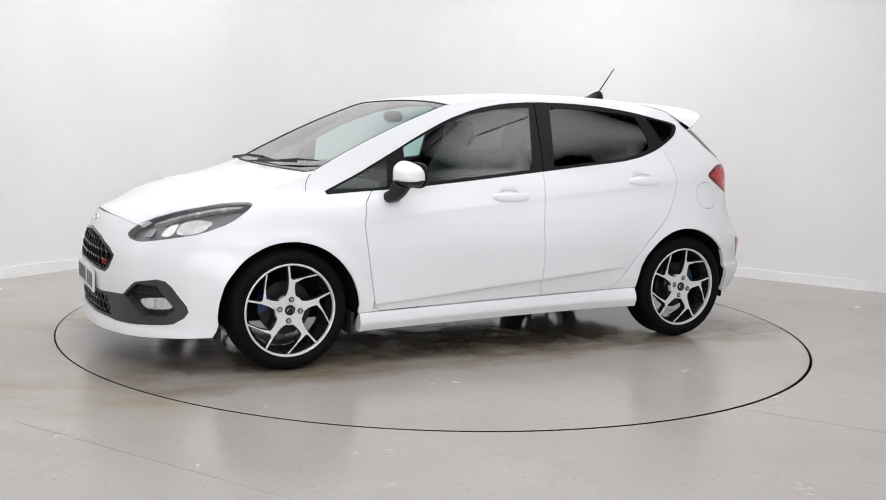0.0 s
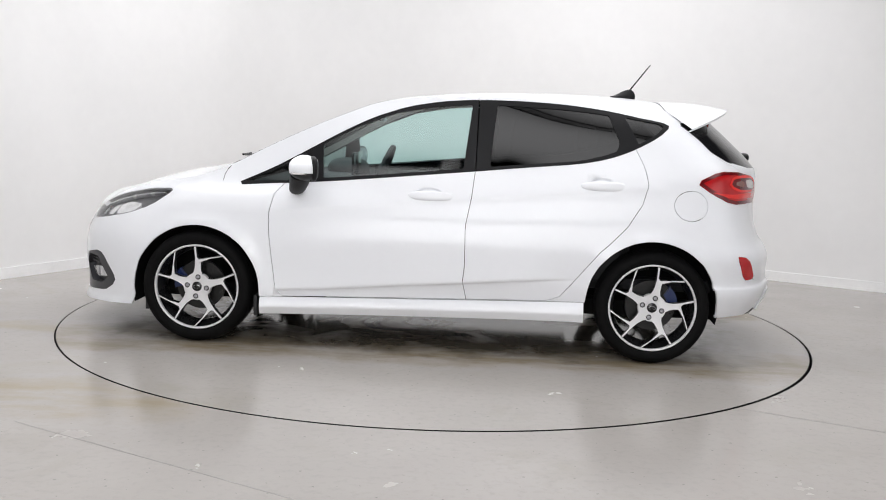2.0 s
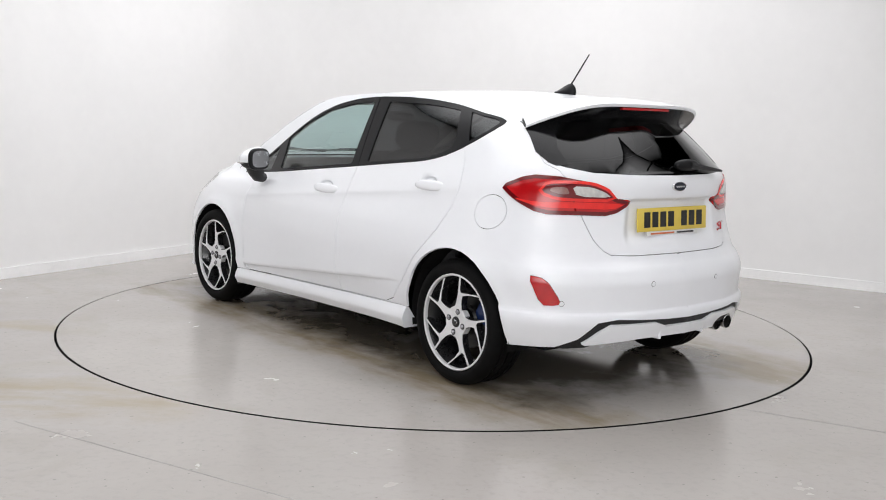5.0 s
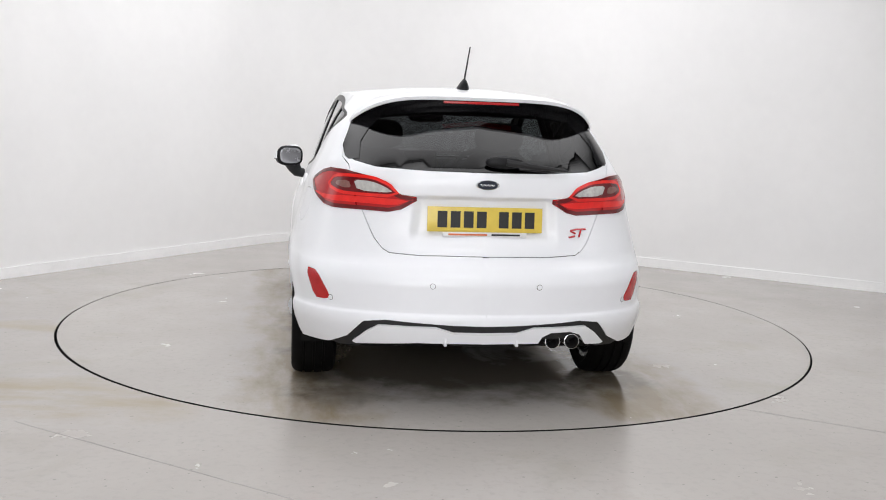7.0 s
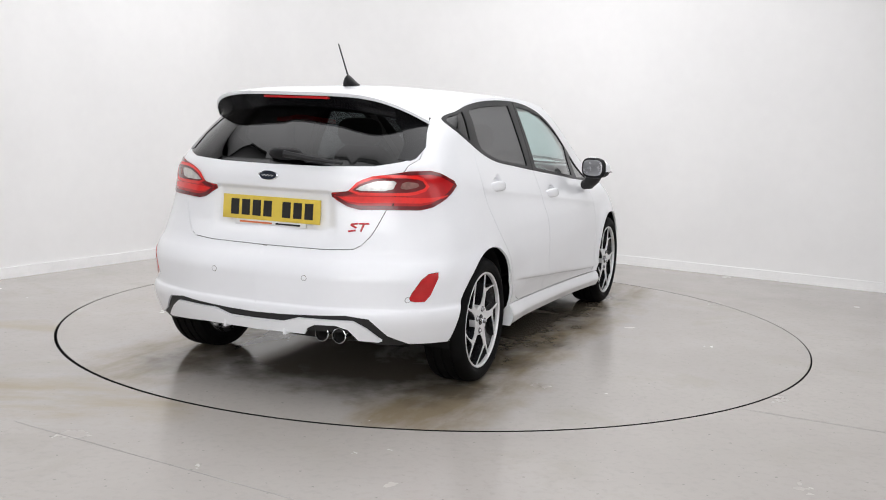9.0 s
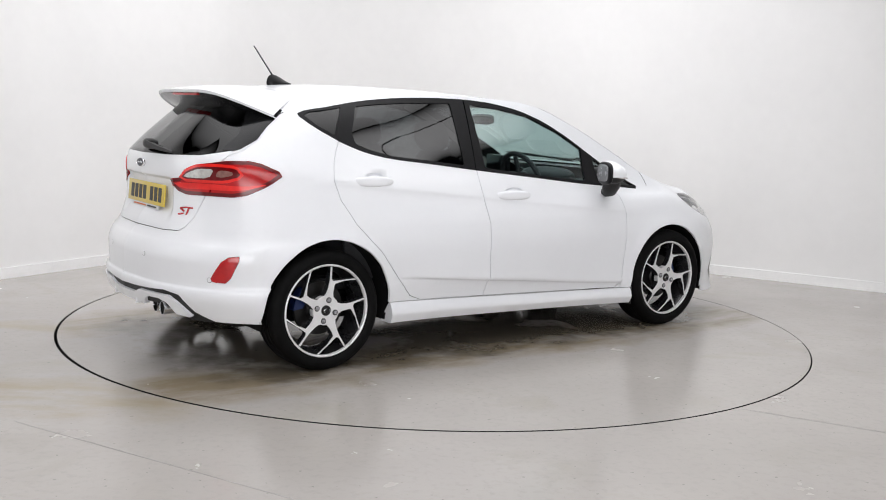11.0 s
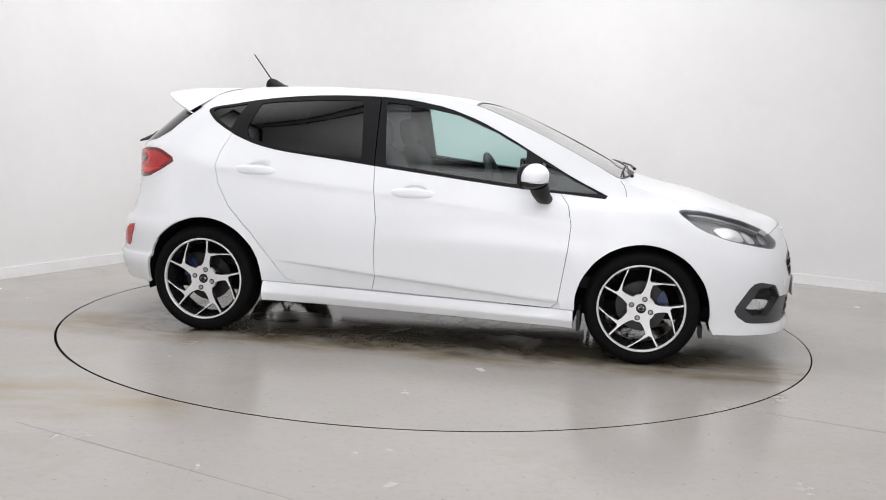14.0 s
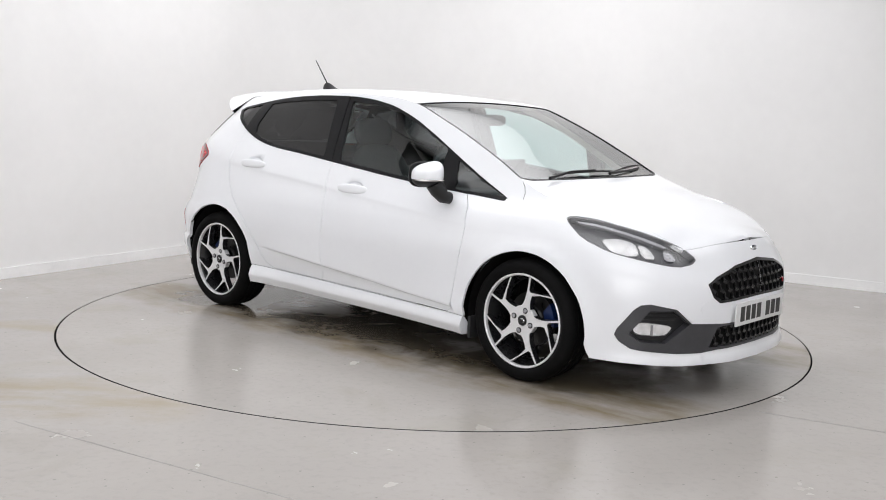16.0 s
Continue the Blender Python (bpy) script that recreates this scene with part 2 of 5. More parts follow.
EDGE = curve([(2.06, 0.735), (2.0, 0.722), (1.93, 0.70), (1.86, 0.745), (1.75, 0.797), (1.6, 0.84), (1.44, 0.874), (1.3, 0.905), (1.12, 0.972), (0.95, 1.062), (0.7, 1.185), (0.5, 1.272), (0.29, 1.348), (0.1, 1.378),
              (-0.288, 1.395), (-0.8, 1.386), (-1.278, 1.352), (-1.45, 1.33), (-1.62, 1.32)])
CREST = curve([(2.06, 0.735), (1.95, 0.77), (1.813, 0.808), (1.544, 0.892), (1.257, 0.950), (1.18, 0.978), (1.07, 1.020), (0.27, 1.366), (-0.05, 1.409), (-0.4, 1.429), (-0.75, 1.433), (-1.1, 1.422), (-1.3, 1.398), (-1.427, 1.38), (-1.6, 1.335)])
_eu = np.linspace(0, U_END, 900)
_ez = np.full(900, 1.0)
for _ in range(60):
    _ez = 0.5 * _ez + 0.5 * EDGE(side(_eu, _ez)[:, 0])
_ep = side(_eu, _ez)
edge_y, edge_z, edge_u = (curve(list(zip(_ep[::4, 0] + 1e-9 * np.arange(len(_ep[::4])), c[::4]))) for c in (_ep[:, 1], _ep[:, 2], _eu))
X_NOSE, X_TAIL = float(_ep[0, 0]), float(_ep[-1, 0])


def top(x, q):
    """A point of bonnet, windscreen or roof: q from -1 (right edge) to 1 (left edge)."""
    x, q = np.asarray(x, float), np.asarray(q, float)
    e, c = edge_z(x), CREST(x)
    return np.stack(np.broadcast_arrays(x, q * edge_y(x), e + (c - e) * (1 - np.abs(q) ** 2.1)), -1)


def find_u(z, x=None, y=None, rear=False):
    """u of the side point at height z with the given x, or with the given y on the nose or the tail."""
    us = np.linspace(0, U_END, 1200)
    s = side(us, np.full(1200, z))
    if x is not None:
        return float(us[np.argmin(np.abs(s[:, 0] - x))])
    k = s[:, 0] < -1.0 if rear else s[:, 0] > 1.0
    return float(us[k][np.argmin(np.abs(s[k, 1] - y))])

# ---- mesh helpers ----
def part(name, bm, material, parent=None, label="", smooth=True):
    """One mesh object from a bmesh, under a thing or a part."""
    me = bpy.data.meshes.new(name)
    bmesh.ops.recalc_face_normals(bm, faces=bm.faces) if not bm.verts.layers.float_vector.get("n") else None
    lay = bm.verts.layers.float_vector.get("n")
    normals = [tuple(v[lay]) for v in bm.verts] if lay else None
    for f in bm.faces:
        f.smooth = smooth
    bm.to_mesh(me)
    bm.free()
    me.materials.append(material)
    if normals:
        me.normals_split_custom_set_from_vertices(normals)
    elif smooth:
        me.set_sharp_from_angle(angle=math.radians(38))
    ob = new(name, me)
    ob.parent = parent
    if label:
        tagged(ob, label)
    return ob


def box(bm, lo, hi, bevel=0.0, m=None):
    """A bevelled box between two corners."""
    vs = bmesh.ops.create_cube(bm, size=1)["verts"]
    for v in vs:
        v.co = Vector([lo[i] + (hi[i] - lo[i]) * (v.co[i] + 0.5) for i in range(3)])
    if bevel:
        es = list({e for v in vs for e in v.link_edges})
        r = bmesh.ops.bevel(bm, geom=es, offset=bevel, segments=2, affect="EDGES", profile=0.6)
        vs = list({v for f in r["faces"] for v in f.verts} | {v for v in vs if v.is_valid})
    if m is not None:
        bmesh.ops.transform(bm, matrix=m, verts=vs)
    return vs


def lathe(bm, profile, seg=48, axis="y", m=None, closed=False):
    """Turn a profile of (radius, along) about an axis."""
    rings = []
    for i in range(seg):
        a = 2 * math.pi * i / seg
        c, s = math.cos(a), math.sin(a)
        row = []
        for r, h in profile:
            p = {"y": (r * c, h, r * s), "z": (r * c, r * s, h), "x": (h, r * c, r * s)}[axis]
            row.append(bm.verts.new(m @ Vector(p) if m is not None else p))
        rings.append(row)
    n = len(profile)
    for i in range(seg):
        a, b = rings[i], rings[(i + 1) % seg]
        for j in range(n if closed else n - 1):
            bm.faces.new((a[j], b[j], b[(j + 1) % n], a[(j + 1) % n]))


def tube(bm, pts, radius, seg=8, flat=1.0):
    """A round bar along points; radius may be a list."""
    pts = [Vector(q) for q in pts]
    rings = []
    for i, q in enumerate(pts):
        d = (pts[min(i + 1, len(pts) - 1)] - pts[max(i - 1, 0)]).normalized()
        a = d.cross(Vector((0, 0, 1)))
        a = a.normalized() if a.length > 1e-4 else Vector((1, 0, 0))
        b = d.cross(a)
        r = radius[i] if isinstance(radius, (list, tuple)) else radius
        rings.append([bm.verts.new(q + a * r * math.cos(2 * math.pi * k / seg) + b * r * flat * math.sin(2 * math.pi * k / seg)) for k in range(seg)])
    for a, b in zip(rings, rings[1:]):
        for k in range(seg):
            bm.faces.new((a[k], a[(k + 1) % seg], b[(k + 1) % seg], b[k]))
    bm.faces.new(rings[0][::-1])
    bm.faces.new(rings[-1])


def prism(bm, outline, depth, place, bevel=0.0):
    """Extrude a flat outline; place maps (a, b, d) to a point."""
    bot = [bm.verts.new(place(a, b, 0.0)) for a, b in outline]
    topv = [bm.verts.new(place(a, b, depth)) for a, b in outline]
    n = len(outline)
    for i in range(n):
        bm.faces.new((bot[i], bot[(i + 1) % n], topv[(i + 1) % n], topv[i]))
    f = bm.faces.new(topv)
    bm.faces.new(bot[::-1])
    if bevel:
        bmesh.ops.bevel(bm, geom=list(f.edges), offset=bevel, segments=2, affect="EDGES")


def ellipsoid(bm, centre, radii, power=2.0, seg=24, rings=14, warp=None):
    """A superellipsoid; warp bends its points."""
    def sp(v, e):
        return math.copysign(abs(v) ** e, v)
    e = 2.0 / power
    grid = []
    for i in range(rings + 1):
        la = -math.pi / 2 + math.pi * i / rings
        row = []
        for j in range(seg):
            lo = 2 * math.pi * j / seg
            p = Vector((sp(math.cos(la), e) * sp(math.cos(lo), e), sp(math.cos(la), e) * sp(math.sin(lo), e), sp(math.sin(la), e)))
            p = Vector((p.x * radii[0], p.y * radii[1], p.z * radii[2]))
            p = warp(p) if warp else p
            row.append(bm.verts.new(p + Vector(centre)))
        grid.append(row)
    for a, b in zip(grid, grid[1:]):
        for j in range(seg):
            bm.faces.new((a[j], a[(j + 1) % seg], b[(j + 1) % seg], b[j]))
    bmesh.ops.remove_doubles(bm, verts=bm.verts, dist=1e-5)


# ---- panels cut out of a smooth surface ----
from mathutils.geometry import delaunay_2d_cdt


def rounded(pts, times=2):
    """Round the corners of a closed outline."""
    for _ in range(times):
        out = []
        for a, b in zip(pts, pts[1:] + pts[:1]):
            out += [(a[0] * 0.8 + b[0] * 0.2, a[1] * 0.8 + b[1] * 0.2), (a[0] * 0.2 + b[0] * 0.8, a[1] * 0.2 + b[1] * 0.8)]
        pts = out
    return pts


def eased(pts, r):
    """Cut each corner of a closed outline with a small curve of size r."""
    out = []
    for a, b, c in zip(pts[-1:] + pts[:-1], pts, pts[1:] + pts[:1]):
        ka, kc = min(0.4, r / math.dist(a, b)), min(0.4, r / math.dist(b, c))
        p = (b[0] + (a[0] - b[0]) * ka, b[1] + (a[1] - b[1]) * ka)
        q = (b[0] + (c[0] - b[0]) * kc, b[1] + (c[1] - b[1]) * kc)
        out += [p, ((p[0] + 2 * b[0] + q[0]) / 4, (p[1] + 2 * b[1] + q[1]) / 4), q]
    return out


def dense(pts, ds):
    out = []
    for a, b in zip(pts, pts[1:] + pts[:1]):
        n = max(1, int(math.dist(a, b) / ds))
        out += [(a[0] + (b[0] - a[0]) * k / n, a[1] + (b[1] - a[1]) * k / n) for k in range(n)]
    return out


def inside(poly, P):
    P = np.asarray(P, float)
    q = np.asarray(poly, float)
    r = np.zeros(len(P), bool)
    for a, b in zip(q, np.roll(q, -1, 0)):
        c = (a[1] > P[:, 1]) != (b[1] > P[:, 1])
        with np.errstate(divide="ignore", invalid="ignore"):
            r ^= c & (P[:, 0] < (b[0] - a[0]) * (P[:, 1] - a[1]) / (b[1] - a[1]) + a[0])
    return r


def grow(poly, d):
    """Move an outline outwards by d (inwards if negative)."""
    q = np.asarray(dense(list(poly), 0.03), float)
    area = 0.5 * np.sum(q[:, 0] * np.roll(q[:, 1], -1) - np.roll(q[:, 0], -1) * q[:, 1])
    e = np.roll(q, -1, 0) - q
    n = np.stack([e[:, 1], -e[:, 0]], 1) / (np.linalg.norm(e, axis=1)[:, None] + 1e-9) * np.sign(area)
    v = n + np.roll(n, 1, 0)
    v = v / np.maximum(np.sum(v * n, 1), 0.5)[:, None]
    return [tuple(a) for a in q + v * d]


def flat_side(a, b):
    return side(a, b)


def flat_top(a, b):
    return top(a, np.clip(b / np.maximum(edge_y(a), 1e-4), -1, 1))


def normals_of(fn, a, b):
    h = 2e-3
    n = np.cross(fn(a + h, b) - fn(a - h, b), fn(a, b + h) - fn(a, b - h))
    n = n / (np.linalg.norm(n, axis=-1)[..., None] + 1e-12)
    return n


def cut_panel(bm, fn, outer, holes=(), ds=0.04, off=0.0, thick=0.012, sides=(1,), lines=()):
    """Add to bm the piece of the surface inside outer and outside holes, with a folded edge."""
    if len(sides) == 2:
        # meet the other half on the centre line
        lim = U_END if fn is flat_side else 1e9
        outer = [(lim if a > lim - 0.012 else (0.0 if a < 0.012 else a), b) if fn is flat_side else (a, b) for a, b in outer]
    loops = [dense(list(outer), ds)] + [dense(list(h), ds) for h in holes]
    co, ed = [], []
    for lp in loops:
        k = len(co)
        co += lp
        ed += [(k + i, k + (i + 1) % len(lp)) for i in range(len(lp))]
    for ln in lines:
        k = len(co)
        co += list(ln)
        ed += [(k + i, k + i + 1) for i in range(len(ln) - 1)]
    o = np.asarray(outer, float)
    lo, hi = o.min(0), o.max(0)
    gx, gy = np.meshgrid(np.arange(lo[0] + ds / 2, hi[0], ds), np.arange(lo[1] + ds / 2, hi[1], ds))
    g = np.stack([gx.ravel(), gy.ravel()], 1)
    if len(g):
        ok = inside(outer, g)
        for h in holes:
            ok &= ~inside(h, g)
        g = g[ok]
        if len(g):
            rim = np.asarray(co)
            far = np.array([np.min(np.hypot(*(rim - q).T)) > ds * 0.45 for q in g], bool)
            co += [tuple(q) for q in g[far]]
    vs, _, fs, *_ = delaunay_2d_cdt([Vector(q) for q in co], ed, [], 0, 1e-6)
    V = np.array([tuple(v) for v in vs])
    F = np.array([tuple(f) for f in fs if len(f) == 3])
    c = V[F].mean(1)
    ok = inside(outer, c)
    for h in holes:
        ok &= ~inside(h, c)
    F = F[ok]
    A = np.abs((V[F[:, 1], 0] - V[F[:, 0], 0]) * (V[F[:, 2], 1] - V[F[:, 0], 1]) - (V[F[:, 2], 0] - V[F[:, 0], 0]) * (V[F[:, 1], 1] - V[F[:, 0], 1]))
    F = F[A > 1e-9]
    N = normals_of(fn, V[:, 0], V[:, 1])
    P = fn(V[:, 0], V[:, 1])
    if fn is flat_side:
        N[np.abs(P[:, 1]) < 0.004, 1] = 0.0
    P = P + N * off
    lay = bm.verts.layers.float_vector.get("n") or bm.verts.layers.float_vector.new("n")
    count = {}
    for f in F:
        for i in range(3):
            e = (int(f[i]), int(f[(i + 1) % 3]))
            count[tuple(sorted(e))] = count.get(tuple(sorted(e)), []) + [e]
    rim = [v[0] for v in count.values() if len(v) == 1]
    for s in sides:
        M = np.array([1, s, 1.0])
        verts = {}
        for i in set(F.ravel().tolist()):
            verts[i] = bm.verts.new(P[i] * M)
            verts[i][lay] = N[i] * M
        for f in F:
            t = [verts[int(i)] for i in f]
            nn = (t[1].co - t[0].co).cross(t[2].co - t[0].co)
            if nn.dot(t[0][lay]) < 0:
                t.reverse()
            bm.faces.new(t)
        if thick:
            low, upv = {}, {}
            for i in {i for e in rim for i in e}:
                q = Vector(P[i] * M)
                n = Vector(N[i] * M)
                upv[i] = bm.verts.new(q)
                low[i] = bm.verts.new(q - n * thick)
            for a, b in rim:
                # skip the seam on the centre line
                if max(abs(P[a][1]), abs(P[b][1])) < 0.004:
                    continue
                quad = (upv[a], upv[b], low[b], low[a])
                f = bm.faces.new(quad if s > 0 else quad[::-1])
                f.normal_update()
                for v in quad:
                    v[lay] = f.normal
            for v in [v for v in list(upv.values()) + list(low.values()) if not v.link_faces]:
                bm.verts.remove(v)
    return bm


def panel(name, fn, outer, material, parent, holes=(), label="", **kw):
    return part(name, cut_panel(bmesh.new(), fn, outer, holes, **kw), material, parent, label)


def at_x(*pts):
    """Outline points (x, z) on the body side, as (u, z)."""
    return [(find_u(z, x=x), z) for x, z in pts]


def at_nose(*pts):
    return [(find_u(z, y=y), z) for y, z in pts]


def at_tail(*pts):
    return [(find_u(z, y=y, rear=True), z) for y, z in pts]

# ---- the studio: walls, floor, turntable ----
def l_wall(inner, outer, z0, z1):
    bm = bmesh.new()
    a = [(bm.verts.new((x, y, z0)), bm.verts.new((x, y, z1))) for x, y in inner]
    b = [(bm.verts.new((x, y, z0)), bm.verts.new((x, y, z1))) for x, y in outer]
    n = len(a)
    for i in range(n - 1):
        bm.faces.new((a[i][0], a[i + 1][0], a[i + 1][1], a[i][1]))
        bm.faces.new((b[i][0], b[i][1], b[i + 1][1], b[i + 1][0]))
        bm.faces.new((a[i][1], a[i + 1][1], b[i + 1][1], b[i][1]))
        bm.faces.new((a[i][0], b[i][0], b[i + 1][0], a[i + 1][0]))
    for i in (0, n - 1):
        bm.faces.new((a[i][0], a[i][1], b[i][1], b[i][0]))
    return bm


CORNER = Vector((-1.047, 4.395))
DL, DR = Vector((-0.518, -0.855)).normalized(), Vector((0.865, -0.502)).normalized()
HIGH = 3.4


def wall_line(off, radius=1.4, left=11.5, right=9.0):
    """The back walls' line with its rounded corner, moved outwards by off."""
    nl, nr = Vector((-0.855, 0.518)).normalized(), Vector((0.502, 0.865)).normalized()
    k = radius
    pts = [CORNER + DL * (left - (left - k) * i / 10) + nl * off for i in range(11)]
    for i in range(1, 16):
        t = i / 16
        p = (CORNER + DL * k) * (1 - t) ** 2 + CORNER * 2 * t * (1 - t) + (CORNER + DR * k) * t * t
        pts.append(p + (nl * (1 - t) + nr * t).normalized() * off)
    pts += [CORNER + DR * (k + (right - k) * i / 10) + nr * off for i in range(11)]
    return [(p.x, p.y) for p in pts]


tagged(part("wall_north", l_wall(wall_line(0), wall_line(0.15), -0.05, HIGH), WALL), "white painted studio wall with a smoothly rounded corner", "wall", kind="structure")
tagged(part("baseboard", l_wall(wall_line(-0.016), wall_line(-0.001), 0.0, 0.08), SKIRT), "low white painted skirting board along the wall", "skirting", kind="structure")
P_L, P_R = CORNER + DL * 11.5, CORNER + DR * 9.0
FAR = P_L + DR * 9.0
for nm, a, b in (("wall_south", P_L, FAR), ("wall_east", P_R, FAR)):
    d = (b - a).normalized()
    n = Vector((d.y, -d.x))
    n = n if n.dot(a - CORNER) > 0 or n.dot(FAR - CORNER) > 0 else -n
    tagged(part(nm, l_wall([tuple(a - d * 0.1), tuple(b + d * 0.1)], [tuple(a - d * 0.1 + n * 0.15), tuple(b + d * 0.1 + n * 0.15)], -0.05, HIGH), WALL), "plain white painted studio wall", "wall", kind="structure")
bm = bmesh.new()
vs = [bm.verts.new((*(c), HIGH)) for c in (CORNER - DL * 0.3 - DR * 0.3, P_L + DL * 0.3 - DR * 0.3, FAR + DL * 0.3 + DR * 0.3, P_R + DR * 0.3 - DL * 0.3)]
bm.faces.new(vs)
bmesh.ops.solidify(bm, geom=bm.faces[:], thickness=-0.1)
tagged(part("ceiling", bm, CEIL, smooth=False), "plain white studio ceiling", "ceiling", kind="structure")


def floor_material(name, tracks, stain, wet_shade=False):
    """Pale grey sealed concrete: mottled, low gloss, with brownish tyre-track stains along the given bands (centre y, half width, x from, x to)."""
    m = bpy.data.materials.new(name)
    m.use_nodes = True
    nt = m.node_tree
    b = nt.nodes["Principled BSDF"]
    geo = nt.nodes.new("ShaderNodeTexCoord")

    def noise_at(scale, detail=5, rough=0.55, distort=0.0):
        n = nt.nodes.new("ShaderNodeTexNoise")
        n.inputs["Scale"].default_value, n.inputs["Detail"].default_value = scale, detail
        n.inputs["Roughness"].default_value, n.inputs["Distortion"].default_value = rough, distort
        nt.links.new(geo.outputs["Object"], n.inputs["Vector"])
        return n.outputs["Fac"]

    def mixed(a, bcol, fac):
        x = nt.nodes.new("ShaderNodeMix")
        x.data_type = "RGBA"
        nt.links.new(fac, x.inputs[0])
        for s, v in ((6, a), (7, bcol)):
            if isinstance(v, tuple):
                x.inputs[s].default_value = (*v, 1)
            else:
                nt.links.new(v, x.inputs[s])
        return x.outputs[2]

    def ramp(sock, lo, hi, t0=0.0, t1=1.0):
        r = nt.nodes.new("ShaderNodeMapRange")
        for k, v in (("From Min", lo), ("From Max", hi), ("To Min", t0), ("To Max", t1)):
            r.inputs[k].default_value = v
        nt.links.new(sock, r.inputs["Value"])
        return r.outputs[0]

    base = mixed((0.390, 0.364, 0.342), (0.436, 0.408, 0.385), ramp(noise_at(0.7, 4), 0.35, 0.65))
    base = mixed(base, (0.35, 0.328, 0.28), ramp(noise_at(1.6, 6, 0.6, 0.6), 0.56, 0.74, 0, 0.65))
    base = mixed(base, (0.33, 0.315, 0.295), ramp(noise_at(26, 5, 0.65), 0.50, 0.70, 0, 0.4))
    base = mixed(base, (0.14, 0.135, 0.13), ramp(noise_at(48, 1, 0.3), 0.755, 0.775, 0, 0.45))
    sep = nt.nodes.new("ShaderNodeSeparateXYZ")
    nt.links.new(geo.outputs["Object"], sep.inputs[0])

    def math_node(kind, a, c):
        n = nt.nodes.new("ShaderNodeMath")
        n.operation = kind
        for i, v in enumerate((a, c)):
            if isinstance(v, (int, float)):
                n.inputs[i].default_value = v
            else:
                nt.links.new(v, n.inputs[i])
        return n.outputs[0]
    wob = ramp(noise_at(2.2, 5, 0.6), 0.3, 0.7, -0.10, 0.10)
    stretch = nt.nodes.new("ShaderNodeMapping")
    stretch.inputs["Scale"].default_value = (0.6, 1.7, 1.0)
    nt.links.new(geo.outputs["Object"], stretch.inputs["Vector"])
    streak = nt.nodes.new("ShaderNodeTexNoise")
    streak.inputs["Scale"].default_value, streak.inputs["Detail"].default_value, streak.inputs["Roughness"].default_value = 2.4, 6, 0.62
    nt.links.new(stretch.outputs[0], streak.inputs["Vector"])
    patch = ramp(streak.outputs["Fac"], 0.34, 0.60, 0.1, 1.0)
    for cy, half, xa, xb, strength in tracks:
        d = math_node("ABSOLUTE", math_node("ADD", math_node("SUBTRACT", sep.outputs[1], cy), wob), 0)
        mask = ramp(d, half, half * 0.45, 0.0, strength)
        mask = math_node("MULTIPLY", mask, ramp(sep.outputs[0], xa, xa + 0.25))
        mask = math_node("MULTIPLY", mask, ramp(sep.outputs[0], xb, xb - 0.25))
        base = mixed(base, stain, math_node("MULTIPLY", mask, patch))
    gloss = ramp(noise_at(2.3, 5), 0.3, 0.7, 0.16, 0.28)
    if wet_shade:
        # drips and puddles left between the wheel tracks, plus painted shade beneath the car
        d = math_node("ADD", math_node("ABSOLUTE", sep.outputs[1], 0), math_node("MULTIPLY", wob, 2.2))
        puddle_shade = math_node("MULTIPLY", ramp(d, 0.92, 0.70), ramp(math_node("ADD", math_node("ABSOLUTE", sep.outputs[0], 0), math_node("MULTIPLY", wob, 3.0)), 1.85, 1.45))
        damp_shade = math_node("MULTIPLY", puddle_shade, ramp(noise_at(1.9, 6, 0.6, 0.8), 0.38, 0.46, 0.35, 1.0))
        # this dark brown carries the car's shade as well as the wetness
        base = mixed(base, (0.125, 0.104, 0.076), math_node("MULTIPLY", damp_shade, 0.85))
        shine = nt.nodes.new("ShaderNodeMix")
        nt.links.new(damp_shade, shine.inputs[0])
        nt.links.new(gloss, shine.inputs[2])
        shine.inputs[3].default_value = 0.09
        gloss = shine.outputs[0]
    nt.links.new(base, b.inputs["Base Color"])
    nt.links.new(gloss, b.inputs["Roughness"])
    b.inputs["Specular IOR Level"].default_value = 0.42
    return m


FLOOR = floor_material("sealed_grey_floor", [(-1.97, 0.34, -4.2, -0.95, 0.95), (-0.55, 0.16, -4.2, -1.8, 0.6)], (0.345, 0.295, 0.22))
PLATE_FLOOR = floor_material("sealed_grey_turntable", [(0.84, 0.36, -2.3, 2.3, 0.9), (-0.73, 0.36, -2.3, 2.3, 0.9)], (0.235, 0.185, 0.115), wet_shade=True)
RADIUS = 2.253
# floor with a round opening for the turntable
bm = bmesh.new()
SEG = 180
ring = [[bm.verts.new((r * math.cos(2 * math.pi * i / SEG), r * math.sin(2 * math.pi * i / SEG), z)) for i in range(SEG)] for r, z in ((RADIUS + 0.006, -0.005), (RADIUS + 0.006, -0.002), (RADIUS + 0.008, 0.0), (4.2, 0.0), (14, 0.0))]
for a, b in zip(ring, ring[1:]):
    for i in range(SEG):
        bm.faces.new((a[i], b[i], b[(i + 1) % SEG], a[(i + 1) % SEG]))
tagged(part("floor", bm, FLOOR, smooth=False), "pale grey sealed concrete floor with faint stains", "floor", kind="structure")
bm = bmesh.new()
bmesh.ops.create_circle(bm, cap_ends=True, segments=64, radius=2.6)
bmesh.ops.translate(bm, verts=bm.verts, vec=(0, 0, -0.25))
lathe(bm, [(RADIUS + 0.0064, -0.0045), (RADIUS + 0.0064, -0.25)], seg=SEG, axis="z")
tagged(part("floor_pit", bm, UNDER, smooth=False), "dark recess beneath the turntable plate", "recess", kind="structure")
